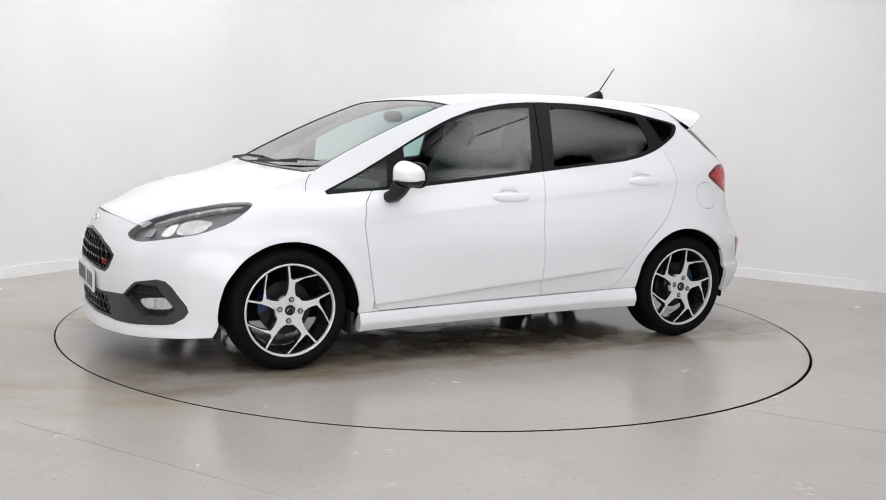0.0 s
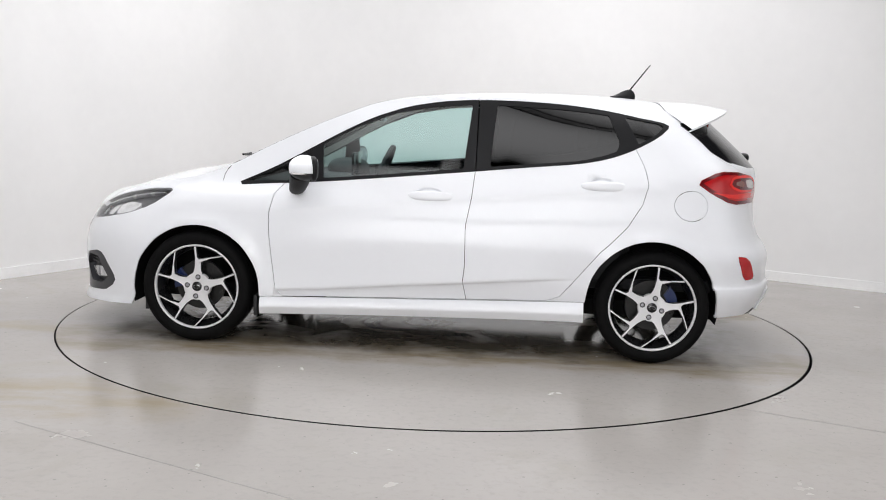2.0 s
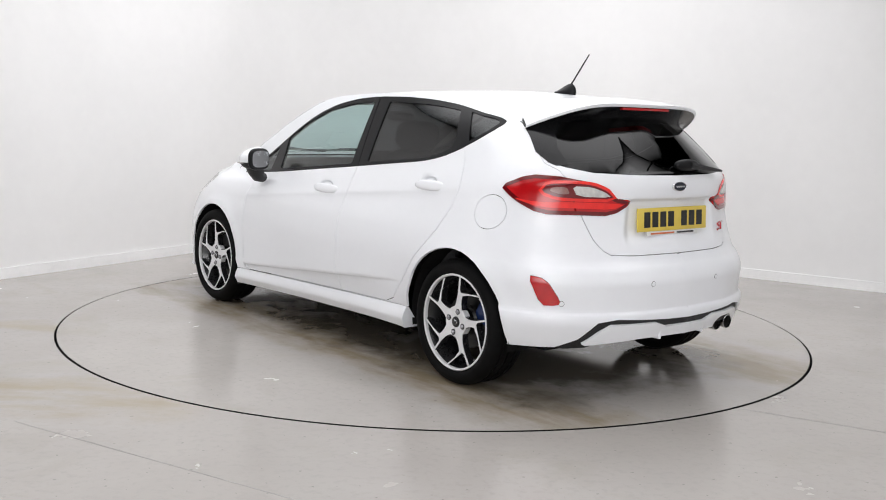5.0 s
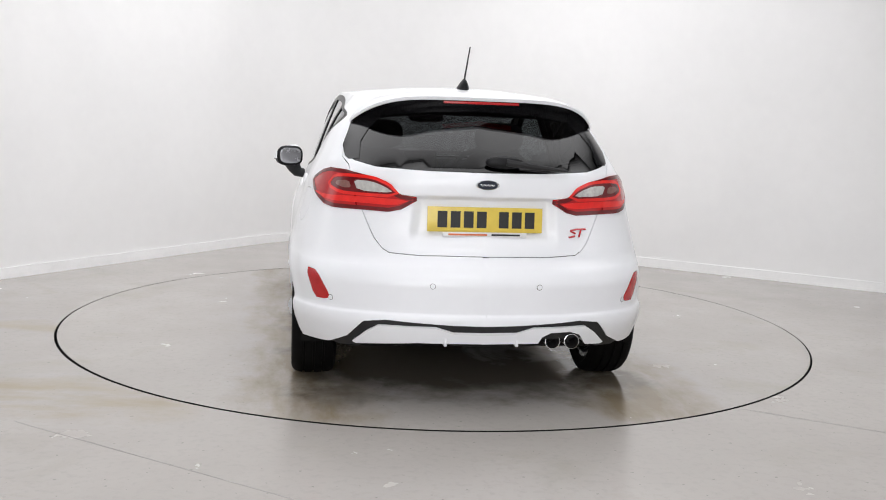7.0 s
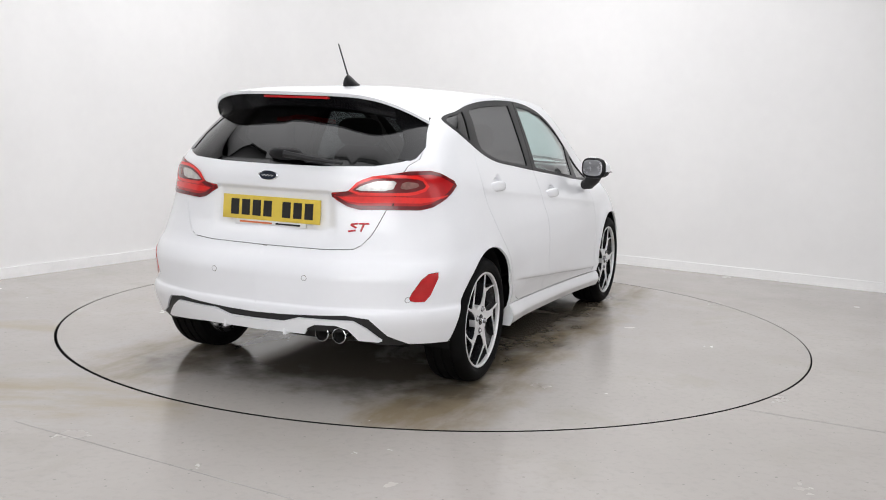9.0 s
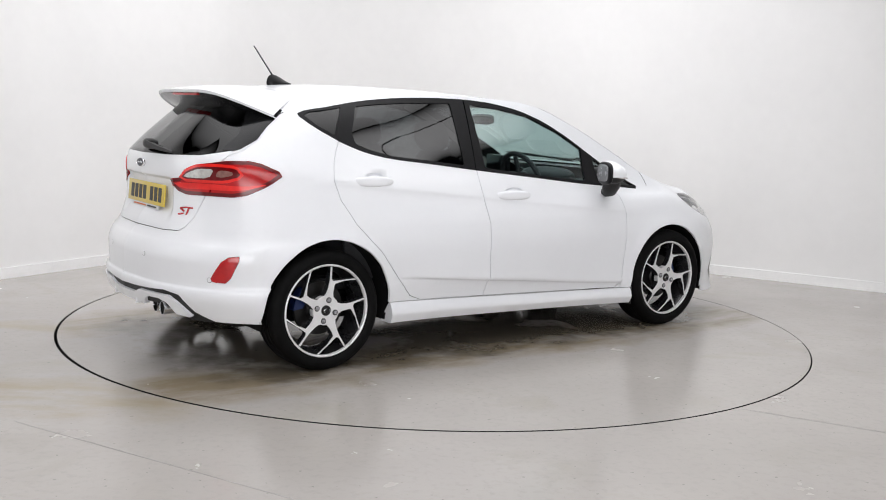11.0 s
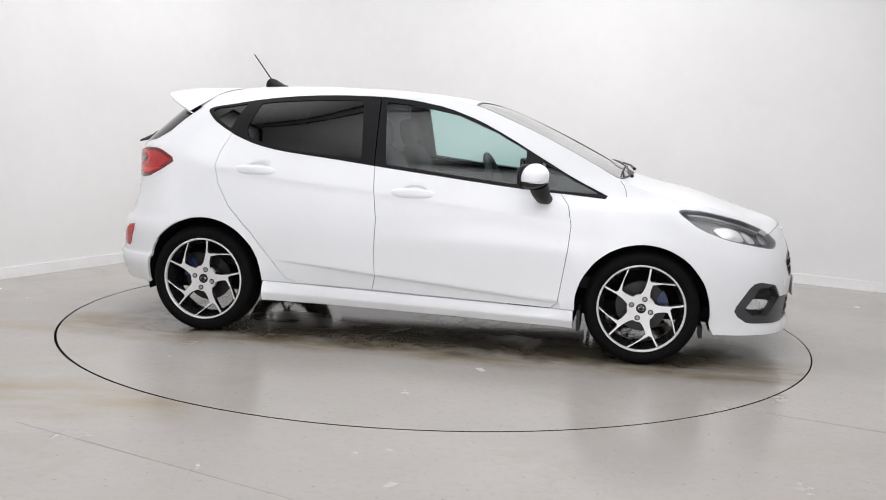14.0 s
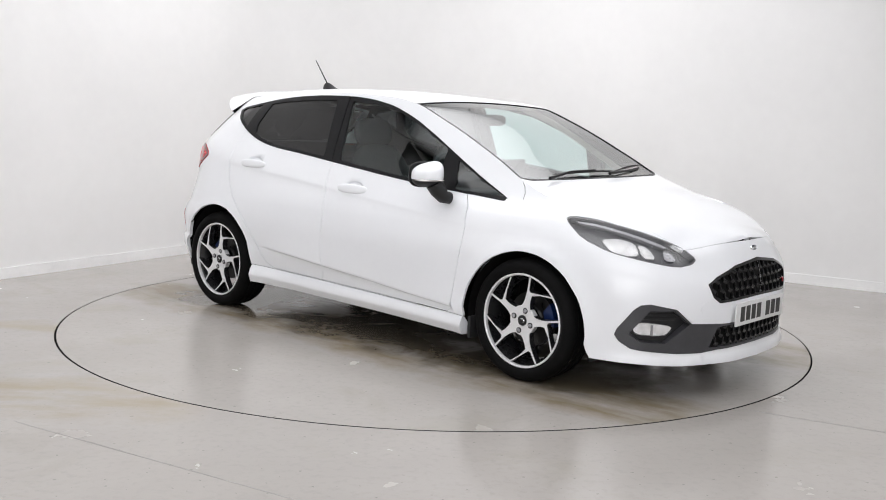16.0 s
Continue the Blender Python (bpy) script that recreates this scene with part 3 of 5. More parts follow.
# the round plate that turns, a little off centre in its opening
OFF_CENTRE = Vector((0.0037, -0.0025, 0))
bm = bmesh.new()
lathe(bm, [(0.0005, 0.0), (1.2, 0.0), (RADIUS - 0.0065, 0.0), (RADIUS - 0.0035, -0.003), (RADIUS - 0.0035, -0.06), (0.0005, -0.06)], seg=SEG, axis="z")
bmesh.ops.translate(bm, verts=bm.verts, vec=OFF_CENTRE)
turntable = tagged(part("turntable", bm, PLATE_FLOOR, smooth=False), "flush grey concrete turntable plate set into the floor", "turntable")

bm = bmesh.new()
lathe(bm, [(RADIUS - 0.0050, 0.0008), (RADIUS - 0.0030, 0.0008), (RADIUS - 0.0025, -0.002), (RADIUS - 0.0025, -0.05)], seg=SEG, axis="z")
bmesh.ops.translate(bm, verts=bm.verts, vec=OFF_CENTRE)
part("plate_rim", bm, UNDER, turntable, "dark steel edge of the turntable plate")

# saw-cut joints in the floor
for a, b in (((-1.70, -2.32), (0.20, -3.44)), ((1.43, -1.772), (3.4, -2.83))):
    a, b = Vector(a), Vector(b)
    d = (b - a).normalized()
    n = Vector((-d.y, d.x)) * 0.0014
    bm = bmesh.new()
    prism(bm, [tuple(a + n), tuple(b + n), tuple(b - n), tuple(a - n)], 0.0006, lambda x, y, z: (x, y, 0.0004 + z))
    tagged(part("floor_joint", bm, JOINT, smooth=False), "thin grey saw-cut joint in the concrete floor", "floor joint", kind="structure")

# ---- the car ----
CAR_Y = 0.0559
car = tagged(new("car"), "glossy white five-door hatchback car on a turntable", "car")

DLO = rounded(at_x((1.101, 0.863), (0.872, 0.969), (0.694, 1.068), (0.506, 1.175), (0.329, 1.264), (0.141, 1.329), (-0.047, 1.363), (-0.234, 1.378), (-0.485, 1.379), (-0.673, 1.371),
                   (-0.864, 1.352), (-1.051, 1.325), (-1.242, 1.292), (-1.303, 1.268), (-1.235, 1.211), (-1.102, 1.139), (-0.946, 1.08), (-0.797, 1.05), (-0.516, 1.021), (-0.234, 0.989),
                   (0.256, 0.938), (0.559, 0.906), (0.809, 0.886)), 1)
DOOR_F = at_x((0.80, 0.95), (0.80, 0.886), (0.851, 0.827), (0.872, 0.724), (0.863, 0.606), (0.845, 0.483), (0.819, 0.305), (0.785, 0.272), (0.3, 0.283), (-0.224, 0.298), (-0.203, 0.396),
              (-0.212, 0.487), (-0.207, 0.701), (-0.232, 0.851), (-0.245, 0.989), (-0.245, 1.05))
DOOR_R = at_x((-0.245, 1.05), (-0.245, 0.989), (-0.232, 0.851), (-0.207, 0.701), (-0.212, 0.487), (-0.203, 0.396), (-0.224, 0.298), (-0.652, 0.311), (-0.725, 0.338), (-0.777, 0.40), (-0.932, 0.59),
              (-1.072, 0.732), (-1.146, 0.851), (-1.174, 0.946), (-1.152, 1.048), (-1.105, 1.139), (-1.08, 1.20))


def arch(cx, cz, r, low):
    pts = [(cx + r * math.cos(a), cz + r * math.sin(a)) for a in np.linspace(-0.12, math.pi + 0.12, 33)]
    return at_x(*([(cx + r * 1.0, low)] + pts + [(cx - r * 1.0, low)]))


ARCH_F, ARCH_R = arch(1.267, 0.287, 0.359, 0.03), arch(-1.217, 0.308, 0.354, 0.03)
HEAD = rounded(at_x((1.433, 0.815), (1.446, 0.831), (1.574, 0.823), (1.749, 0.784), (1.886, 0.732), (1.932, 0.705), (1.979, 0.661), (1.981, 0.637), (1.946, 0.625), (1.857, 0.645), (1.688, 0.681), (1.545, 0.736)), 1)
GRILLE = at_nose((0.0, 0.648), (0.216, 0.622), (0.36, 0.578), (0.419, 0.546), (0.391, 0.483), (0.352, 0.456), (0.2, 0.462), (0.0, 0.466))
LOWER = at_nose((0.0, 0.358), (0.311, 0.353), (0.499, 0.365), (0.582, 0.436), (0.673, 0.459), (0.700, 0.452), (0.718, 0.428), (0.750, 0.335), (0.755, 0.305), (0.744, 0.275), (0.715, 0.242), (0.690, 0.235), (0.556, 0.222), (0.431, 0.218), (0.331, 0.226), (0.0, 0.228))
BUMP_F = [(0, 0.62)] + [(u, z) for u, z in zip(_eu[:170:6], _ez[:170:6])] + at_x((1.60, 0.85), (1.60, 0.71), (1.56, 0.60), (1.50, 0.52), (1.59, 0.40), (1.60, 0.30), (1.60, 0.182), (1.80, 0.176), (2.0, 0.168)) + [(0, 0.160)]
BUMP_R = at_x((-1.535, 0.45), (-1.56, 0.36), (-1.575, 0.262)) + at_tail((0.80, 0.255), (0.676, 0.264), (0.60, 0.305), (0.535, 0.383), (0.436, 0.396), (0.144, 0.380)) + [(U_END, 0.378), (U_END, 0.672)] \
    + at_tail((0.3, 0.672), (0.438, 0.678), (0.49, 0.741), (0.56, 0.80), (0.69, 0.72)) + at_x((-1.56, 0.66), (-1.50, 0.52))
GATE = [(U_END, 0.676)] + at_tail((0.3, 0.676), (0.425, 0.682), (0.455, 0.700), (0.49, 0.744), (0.543, 0.863), (0.593, 1.029)) + at_x((-1.66, 1.06), (-1.585, 1.09), (-1.50, 1.16), (-1.415, 1.25), (-1.335, 1.315))
GATE_HOLE = GATE + at_x((-1.262, 1.372), (-1.25, 1.44)) + [(U_END, 1.44)]
GATE = GATE + at_x((-1.285, 1.345)) + [(u, z - 0.012) for u, z in zip(_eu[::6], _ez[::6]) if side(u, z)[0] < -1.30] + [(U_END, float(_ez[-1]) - 0.012)]
TAIL_LAMP = rounded(at_x((-1.43, 0.977), (-1.557, 1.037), (-1.673, 1.034)) + at_tail((0.593, 1.029), (0.487, 1.009), (0.433, 0.985), (0.396, 0.940), (0.285, 0.926), (0.398, 0.859), (0.543, 0.863)) + at_x((-1.634, 0.863), (-1.512, 0.922)), 1)
REFLECTOR = rounded(at_tail((0.782, 0.592), (0.735, 0.582), (0.681, 0.479), (0.69, 0.461), (0.742, 0.459)), 1)
SKIRT_LINE = at_x((0.93, 0.268), (0.3, 0.279), (-0.224, 0.294), (-0.652, 0.307), (-0.90, 0.316), (-0.90, 0.205), (0.3, 0.18), (0.93, 0.168))
SILL_TOP = curve([(0.93, 0.268), (0.3, 0.279), (-0.224, 0.294), (-0.652, 0.307), (-0.90, 0.316)])
SILL_LOW = curve([(0.93, 0.170), (0.3, 0.181), (-0.90, 0.205)])
EDGE_LINE = [(u, z) for u, z in zip(_eu[::6], _ez[::6])]
WHOLE = EDGE_LINE + [(U_END, 0.40)] + at_x((-1.60, 0.33), (0.9, 0.28), (1.6, 0.30)) + [(0, 0.30)]
BOTH = (1, -1)

# dark inner shell behind the shut lines
part("inner_shell", cut_panel(bmesh.new(), flat_side, WHOLE, [grow(DLO, 0.0), ARCH_F, ARCH_R, grow(LOWER, 0.01), GRILLE, grow(HEAD, 0.012), [(find_u(1.0, y=0.0, rear=True) - 0.9, 1.045), (U_END + 0.1, 1.045), (U_END + 0.1, 1.5), (find_u(1.2, x=-1.40), 1.30)]],
                              ds=0.08, off=-0.016, thick=0, sides=BOTH), UNDER, car)
GAP = 0.0017
side_holes = [grow(q, GAP) for q in (DOOR_F, DOOR_R)] + [DLO, ARCH_F, ARCH_R, grow(BUMP_F, -0.0005), grow(BUMP_R, -0.0004), grow(GATE_HOLE, GAP), grow(TAIL_LAMP, GAP), grow(HEAD, GAP), grow(SKIRT_LINE, 0.001),
                                                          at_x((0.93, 0.27), (-0.95, 0.26), (-0.95, 0.05), (0.93, 0.05)), at_x((-1.5, 0.30), (-1.6, 0.40), (-1.70, 0.40)) + [(U_END + 0.1, 0.45), (U_END + 0.1, 0.0)] + at_x((-1.5, 0.05)),
              [(-0.1, 0.35)] + at_x((1.45, 0.35), (1.45, 0.0)) + [(-0.1, 0.0)]]
FUEL = [(find_u(0.853, x=-1.405) + 0.100 * math.cos(a), 0.853 + 0.078 * math.sin(a)) for a in np.linspace(0, 2 * math.pi, 33)[:-1]]
PRESSED = [at_x(*[(x, float(CREASE_Z(x)) + d) for x in np.linspace(0.98, -0.84, 60)]) for d in (0.012, 0.0, -0.009, -0.018)]
PRESSED += [at_x(*[(x, shoulder_z(x) + d) for x in np.linspace(1.1, -1.5, 70)]) for d in (0.02, 0.0, -0.016, -0.034)]


def dents(hx, hz):
    return [at_x(*[(hx + 0.012 + 0.082 * q * math.cos(a), hz + 0.014 + 0.032 * q * math.sin(a)) for a in np.linspace(0, 2 * math.pi, 25)]) for q in (1.0, 0.8, 0.55)]


for s in BOTH:
    panel("body_side", flat_side, EDGE_LINE + [(U_END, 0.1), (0, 0.1)], WHITE, car, side_holes + ([grow(FUEL, 0.0028)] if s > 0 else []), sides=(s,))
    panel("front_door", flat_side, grow(DOOR_F, -GAP), WHITE, car, [grow(DLO, 0.001)], sides=(s,), ds=0.03, lines=PRESSED + dents(*HANDLES[0][:2]))
    panel("rear_door", flat_side, grow(DOOR_R, -GAP), WHITE, car, [grow(DLO, 0.001), ARCH_R], sides=(s,), ds=0.03, lines=PRESSED + dents(*HANDLES[1][:2]))
    # sill moulding: a bright upper ledge, a rounded edge and an undercut lower face
    bm = bmesh.new()
    rows = []
    for x in np.linspace(0.905, -0.858, 45):
        zt = float(SILL_TOP(x)) - 0.002
        zb = float(SILL_LOW(x))
        yt = float(side(find_u(zt, x=x), zt)[1])
        kick = 0.012 * float(step(-0.45, -0.86, x))
        rows.append([bm.verts.new((x, s * (yt + o + kick * k), zt + (zb - zt) * k)) for k, o in ((0, -0.012), (0, 0.001), (0.10, 0.008), (0.30, 0.016), (0.50, 0.021), (0.58, 0.0205), (0.66, 0.017), (0.98, 0.001), (1.0, -0.006), (1.0, -0.10))])
    for a, b in zip(rows, rows[1:]):
        for j in range(len(a) - 1):
            bm.faces.new((a[j], a[j + 1], b[j + 1], b[j]))
    bm.faces.new(rows[0])
    bm.faces.new(rows[-1])
    part("side_skirt", bm, WHITE, car)
part("front_bumper", cut_panel(bmesh.new(), flat_side, grow(BUMP_F, 0.0), [HEAD, GRILLE, LOWER, ARCH_F], sides=BOTH, ds=0.03, thick=0.008), WHITE, car)
part("rear_bumper", cut_panel(bmesh.new(), flat_side, grow(BUMP_R, 0.0), [grow(TAIL_LAMP, GAP), grow(REFLECTOR, 0.002), ARCH_R], sides=BOTH, ds=0.03, thick=0.02, lines=[[(u, z) for u in np.linspace(find_u(z, x=-1.5), U_END - 0.002, 50)] for z in (0.40, 0.412, 0.421, 0.431, 0.445)]), WHITE, car)
GLASS_R = at_x((-1.355, 1.285), (-1.372, 1.266), (-1.45, 1.205), (-1.52, 1.14), (-1.60, 1.094)) + at_tail((0.575, 1.075), (0.482, 1.054), (0.261, 1.046)) + [(U_END, 1.044), (U_END, 1.36)]
part("tailgate", cut_panel(bmesh.new(), flat_side, grow(GATE, -GAP), [GLASS_R, grow(TAIL_LAMP, GAP)], sides=BOTH, ds=0.022, lines=[[(u, z) for u in np.linspace(find_u(z, y=0.42, rear=True), U_END - 0.002, 24)] for z in (0.918, 0.926, 0.934, 0.942)]), WHITE, car)
part("rear_window", cut_panel(bmesh.new(), flat_side, grow(GLASS_R, -0.001), [], sides=BOTH, thick=0.005, ds=0.04), PRIVACY, car, "dark tinted rear window").visible_shadow = False

# bonnet, windscreen and roof
def top_strip(x_a, x_b, inset=0.0):
    """Outline between two cross lines x_a(y) and x_b(y), x_a behind x_b."""
    ys = np.linspace(-1, 1, 25)
    def line(f):
        out = []
        for q in ys:
            x = f(0.0)
            for _ in range(12):
                x = f(q * float(edge_y(x)))
            out.append((x, q * (float(edge_y(x)) - inset)))
        return out
    a, b = line(x_a), line(x_b)
    xl = np.linspace(a[-1][0], b[-1][0], 24)[1:-1]
    left = [(x, float(edge_y(x)) - inset) for x in xl]
    return a + left + b[::-1] + [(x, -y) for x, y in left[::-1]]


cowl = lambda y: 1.182 - 0.155 * abs(y) ** 2 - 0.6 * max(0, abs(y) - 0.62)
header = lambda y: 0.258 + 0.12 * abs(y) ** 2
nose_pts = [(float(a[0]), float(a[1])) for a in _ep[::6] if a[0] > 1.62]
ys = np.linspace(-1, 1, 25)
rear_line = []
for q in ys:
    x = 1.1
    for _ in range(12):
        x = cowl(q * float(edge_y(x)))
    rear_line.append((x + 0.002, q * float(edge_y(x))))
mid = [(x, float(edge_y(x))) for x in np.linspace(rear_line[-1][0], nose_pts[-1][0], 14)[1:-1]]
bonnet_outline = rear_line + mid + nose_pts[::-1] + [(x, -y) for x, y in nose_pts[1:]] + [(x, -y) for x, y in mid[::-1]]
panel("bonnet", flat_top, grow(bonnet_outline, -0.0022), WHITE, car, thick=0.02)
panel("roof", flat_top, top_strip(lambda y: -1.272, header), WHITE, car)
panel("windscreen", flat_top, grow(top_strip(header, cowl), -0.004), SCREEN, car, label="clear green-tinted windscreen", thick=0.005, off=-0.003).visible_shadow = False
part("windscreen_seal", cut_panel(bmesh.new(), flat_top, grow(top_strip(header, cowl), 0.001), [grow(top_strip(header, cowl), -0.011)], thick=0.008, off=0.0008, ds=0.03), BLACK_SATIN, car)

# side windows
WINDOWS = {
    "quarter_window": (at_x((1.03, 0.888), (0.872, 0.957), (0.69, 1.055), (0.715, 0.905), (0.80, 0.900)), DIM),
    "front_door_window": (at_x((0.60, 1.110), (0.423, 1.205), (0.204, 1.293), (-0.015, 1.333), (-0.214, 1.349), (-0.180, 1.002), (0.256, 0.955), (0.59, 0.922)), GLASS),
    "rear_door_window": (at_x((-0.349, 1.352), (-0.673, 1.342), (-0.962, 1.315), (-1.02, 1.180), (-1.005, 1.126), (-0.93, 1.098), (-0.797, 1.066), (-0.516, 1.038), (-0.322, 1.017)), PRIVACY),
    "rear_quarter_window": (at_x((-1.045, 1.311), (-1.228, 1.282), (-1.262, 1.264), (-1.215, 1.222), (-1.118, 1.166)), PRIVACY),
}
panes = {k: (eased(v[0], 0.014), v[1]) for k, v in WINDOWS.items()}
for s in BOTH:
    panel("window_surround", flat_side, grow(DLO, -0.001), BLACK_SATIN, car, [v[0] for v in panes.values()] + [at_x((-0.247, 1.40), (-0.252, 1.40), (-0.249, 0.97), (-0.244, 0.97))], sides=(s,), off=0.001, thick=0.018, label="satin black window frames and pillars")
    panel("pillar_backing", flat_side, at_x((-0.285, 1.34), (-0.215, 1.34), (-0.21, 1.00), (-0.28, 1.00)), UNDER, car, sides=(s,), off=-0.022, thick=0.006, ds=0.05)
    for k, (poly, m) in panes.items():
        panel(k, flat_side, grow(poly, -0.0008), m, car, sides=(s,), off=-0.004, thick=0.004, ds=0.06).visible_shadow = False

# ---- wheels ----
HUB_Z, TYRE_R, RIM_R = 0.300, 0.308, 0.235


def wheel(x, s, turn):
    """A road wheel; s = 1 on the left, -1 on the right. Local y points outwards; the outer face of the rim lies at y = 0."""
    hub = tagged(new("wheel"), "eighteen-inch black and machined alloy wheel")
    hub.parent = car
    hub.matrix_basis = pose(x, s * 0.828, HUB_Z, 0, 0, 0 if s > 0 else 180)
    # tyre with shoulder and tread grooves
    bm = bmesh.new()
    prof = [(RIM_R - 0.004, -0.012), (RIM_R + 0.006, 0.004), (RIM_R + 0.02, 0.012), (0.266, 0.016), (0.286, 0.010), (0.298, -0.002), (TYRE_R - 0.003, -0.018)]
    for g in (-0.045, -0.09, -0.135):
        prof += [(TYRE_R, g + 0.012), (TYRE_R, g + 0.006), (TYRE_R - 0.007, g + 0.005), (TYRE_R - 0.007, g - 0.005), (TYRE_R, g - 0.006)]
    prof += [(TYRE_R - 0.003, -0.166), (0.298, -0.184), (0.266, -0.198), (RIM_R - 0.004, -0.178), (RIM_R - 0.004, -0.012)]
    lathe(bm, prof, seg=72)
    part("tyre", bm, RUBBER, hub, "black low-profile rubber tyre")
    bm = bmesh.new()
    lathe(bm, [(RIM_R - 0.002, 0.004), (RIM_R + 0.003, 0.0), (RIM_R - 0.004, -0.02), (0.205, -0.05), (0.200, -0.11), (0.212, -0.165), (RIM_R, -0.172)], seg=72)
    part("rim_barrel", bm, ALLOY_DARK, hub)
    bm = bmesh.new()
    lathe(bm, [(0.2250, -0.014), (0.2250, -0.001), (0.2262, 0.003), (0.2315, 0.0065), (0.236, 0.004), (0.236, -0.004)], seg=96)
    part("rim_lip", bm, ALLOY, hub, "bright machined rim edge")
    # five swirling forked spokes
    def bar(a, b, wa, wb):
        d = (b - a).normalized()
        n = Vector((-d.y, d.x))
        return [a + n * wa / 2, a - n * wa / 2, b - n * wb / 2, b + n * wb / 2]

    def at(r, deg):
        return Vector((r * math.cos(math.radians(deg)), r * math.sin(math.radians(deg))))

    outlines = []
    for k in range(5):
        f = 88 + turn + 72 * k
        # one outline per spoke: broad root, fork, straight branch and slanting branch
        root, fork = at(0.045, f + 2), at(0.137, f)
        outlines.append([at(0.050, f + 36), at(0.074, f + 22), at(0.088, f + 13), at(0.112, f + 7.8), at(0.150, f + 5.6), at(0.219, f + 6.3), at(0.2195, f + 3.2), at(0.160, f + 1.4), at(0.151, f - 2.5),
                         at(0.2195, f - 35.2), at(0.219, f - 38.3), at(0.170, f - 23), at(0.137, f - 8.5), at(0.114, f - 9.5), at(0.090, f - 14), at(0.074, f - 23), at(0.050, f - 36)])
    for o in outlines:
        bm = bmesh.new()
        # the outline is drawn as seen from outside, where car-local x runs to the viewer's left
        prism(bm, grow([(-q.x * 1.022, q.y * 1.022) for q in o], -0.0016), 0.004, lambda a, b, d: (a, -0.006 + d - 0.010 * max(0, 1 - math.hypot(a, b) / 0.12), b))
        part("spoke_face", bm, ALLOY, hub, "bright machined spoke face")
        bm = bmesh.new()
        prism(bm, [(-q.x * 1.022, q.y * 1.022) for q in o], 0.034, lambda a, b, d: (a * (1.0 if d > 0.01 else 0.985), -0.041 + d - 0.010 * max(0, 1 - math.hypot(a, b) / 0.12), b))
        part("spoke", bm, ALLOY_DARK, hub)
    bm = bmesh.new()
    lathe(bm, [(0.001, -0.0098), (0.05, -0.0086), (0.073, -0.0066), (0.076, -0.010), (0.075, -0.04), (0.001, -0.04)], seg=40)
    part("hub_face", bm, ALLOY, hub)
    bm = bmesh.new()
    lathe(bm, [(0.0005, -0.002), (0.018, -0.003), (0.026, -0.006), (0.028, -0.014), (0.0005, -0.014)], seg=36)
    cap = part("centre_cap", bm, BLACK_GLOSS, hub, "gloss black centre cap")
    bm = bmesh.new()
    lathe(bm, [(0.0145, -0.003), (0.0155, 0.0005), (0.0175, -0.001), (0.0175, -0.004)], seg=32, m=Matrix.Diagonal((1, 1, 0.6, 1)))
    part("cap_emblem", bm, CHROME, cap)
    for k in range(4):
        c = at(0.054, 83 + turn * 0.9 + 90 * k)
        bm = bmesh.new()
        lathe(bm, [(0.0005, 0.004), (0.007, 0.003), (0.0100, -0.001), (0.0105, -0.012)], seg=12, m=Matrix.Translation((-c.x, 0, c.y)))
        part("lug_nut", bm, DARK_CHROME, hub)
        bm = bmesh.new()
        lathe(bm, [(0.0100, -0.0050), (0.0145, -0.0048), (0.0150, -0.013)], seg=16, m=Matrix.Translation((-c.x, 0, c.y)))
        part("nut_recess", bm, ALLOY_DARK, hub)
    # brake
    bm = bmesh.new()
    lathe(bm, [(0.06, -0.075), (0.07, -0.085), (0.136, -0.085), (0.137, -0.107), (0.06, -0.107)], seg=56, closed=True)
    part("brake_disc", bm, STEEL, hub)
    bm = bmesh.new()
    a0 = math.radians(15 if x > 0 else 24)
    out = (1 if x > 0 else -1) * s
    prism(bm, [(0.146 * math.cos(a), 0.146 * math.sin(a)) for a in np.linspace(a0 - 0.42, a0 + 0.42, 9)] + [(0.092 * math.cos(a), 0.085 * math.sin(a)) for a in np.linspace(a0 + 0.34, a0 - 0.34, 7)], 0.055,
          lambda a, b, d: (out * a, -0.125 + d, b), bevel=0.006)
    part("brake_caliper", bm, BLUE, hub, "bright blue brake caliper")
    return hub


for hx, s, turn in ((1.266, 1, 0), (-1.227, 1, -9), (1.266, -1, -13), (-1.227, -1, -9)):
    wheel(hx, s, turn)

# wheel wells and floor pan
for cx, ar in ((1.267, 0.369), (-1.217, 0.364)):
    for s in BOTH:
        bm = bmesh.new()
        cz = 0.287 if cx > 0 else 0.308
        arcp = [(cx + ar * math.cos(a), cz + ar * math.sin(a)) for a in np.linspace(-0.25, math.pi + 0.25, 26)]
        outer = [bm.verts.new((x, s * 0.80, z)) for x, z in arcp]
        inn = [bm.verts.new((x, s * 0.50, z)) for x, z in arcp]
        for i in range(25):
            bm.faces.new((outer[i], outer[i + 1], inn[i + 1], inn[i]))
        bm.faces.new(inn)
        part("wheel_arch_liner", bm, UNDER, car)
bm = bmesh.new()
box(bm, (-1.62, -0.60, 0.205), (1.78, 0.60, 0.30), 0.02)
box(bm, (-0.84, -0.74, 0.20), (0.88, 0.74, 0.30), 0.02)
box(bm, (-1.84, -0.42, 0.33), (-1.55, 0.42, 0.50), 0.03)
part("floor_pan", bm, UNDER, car)
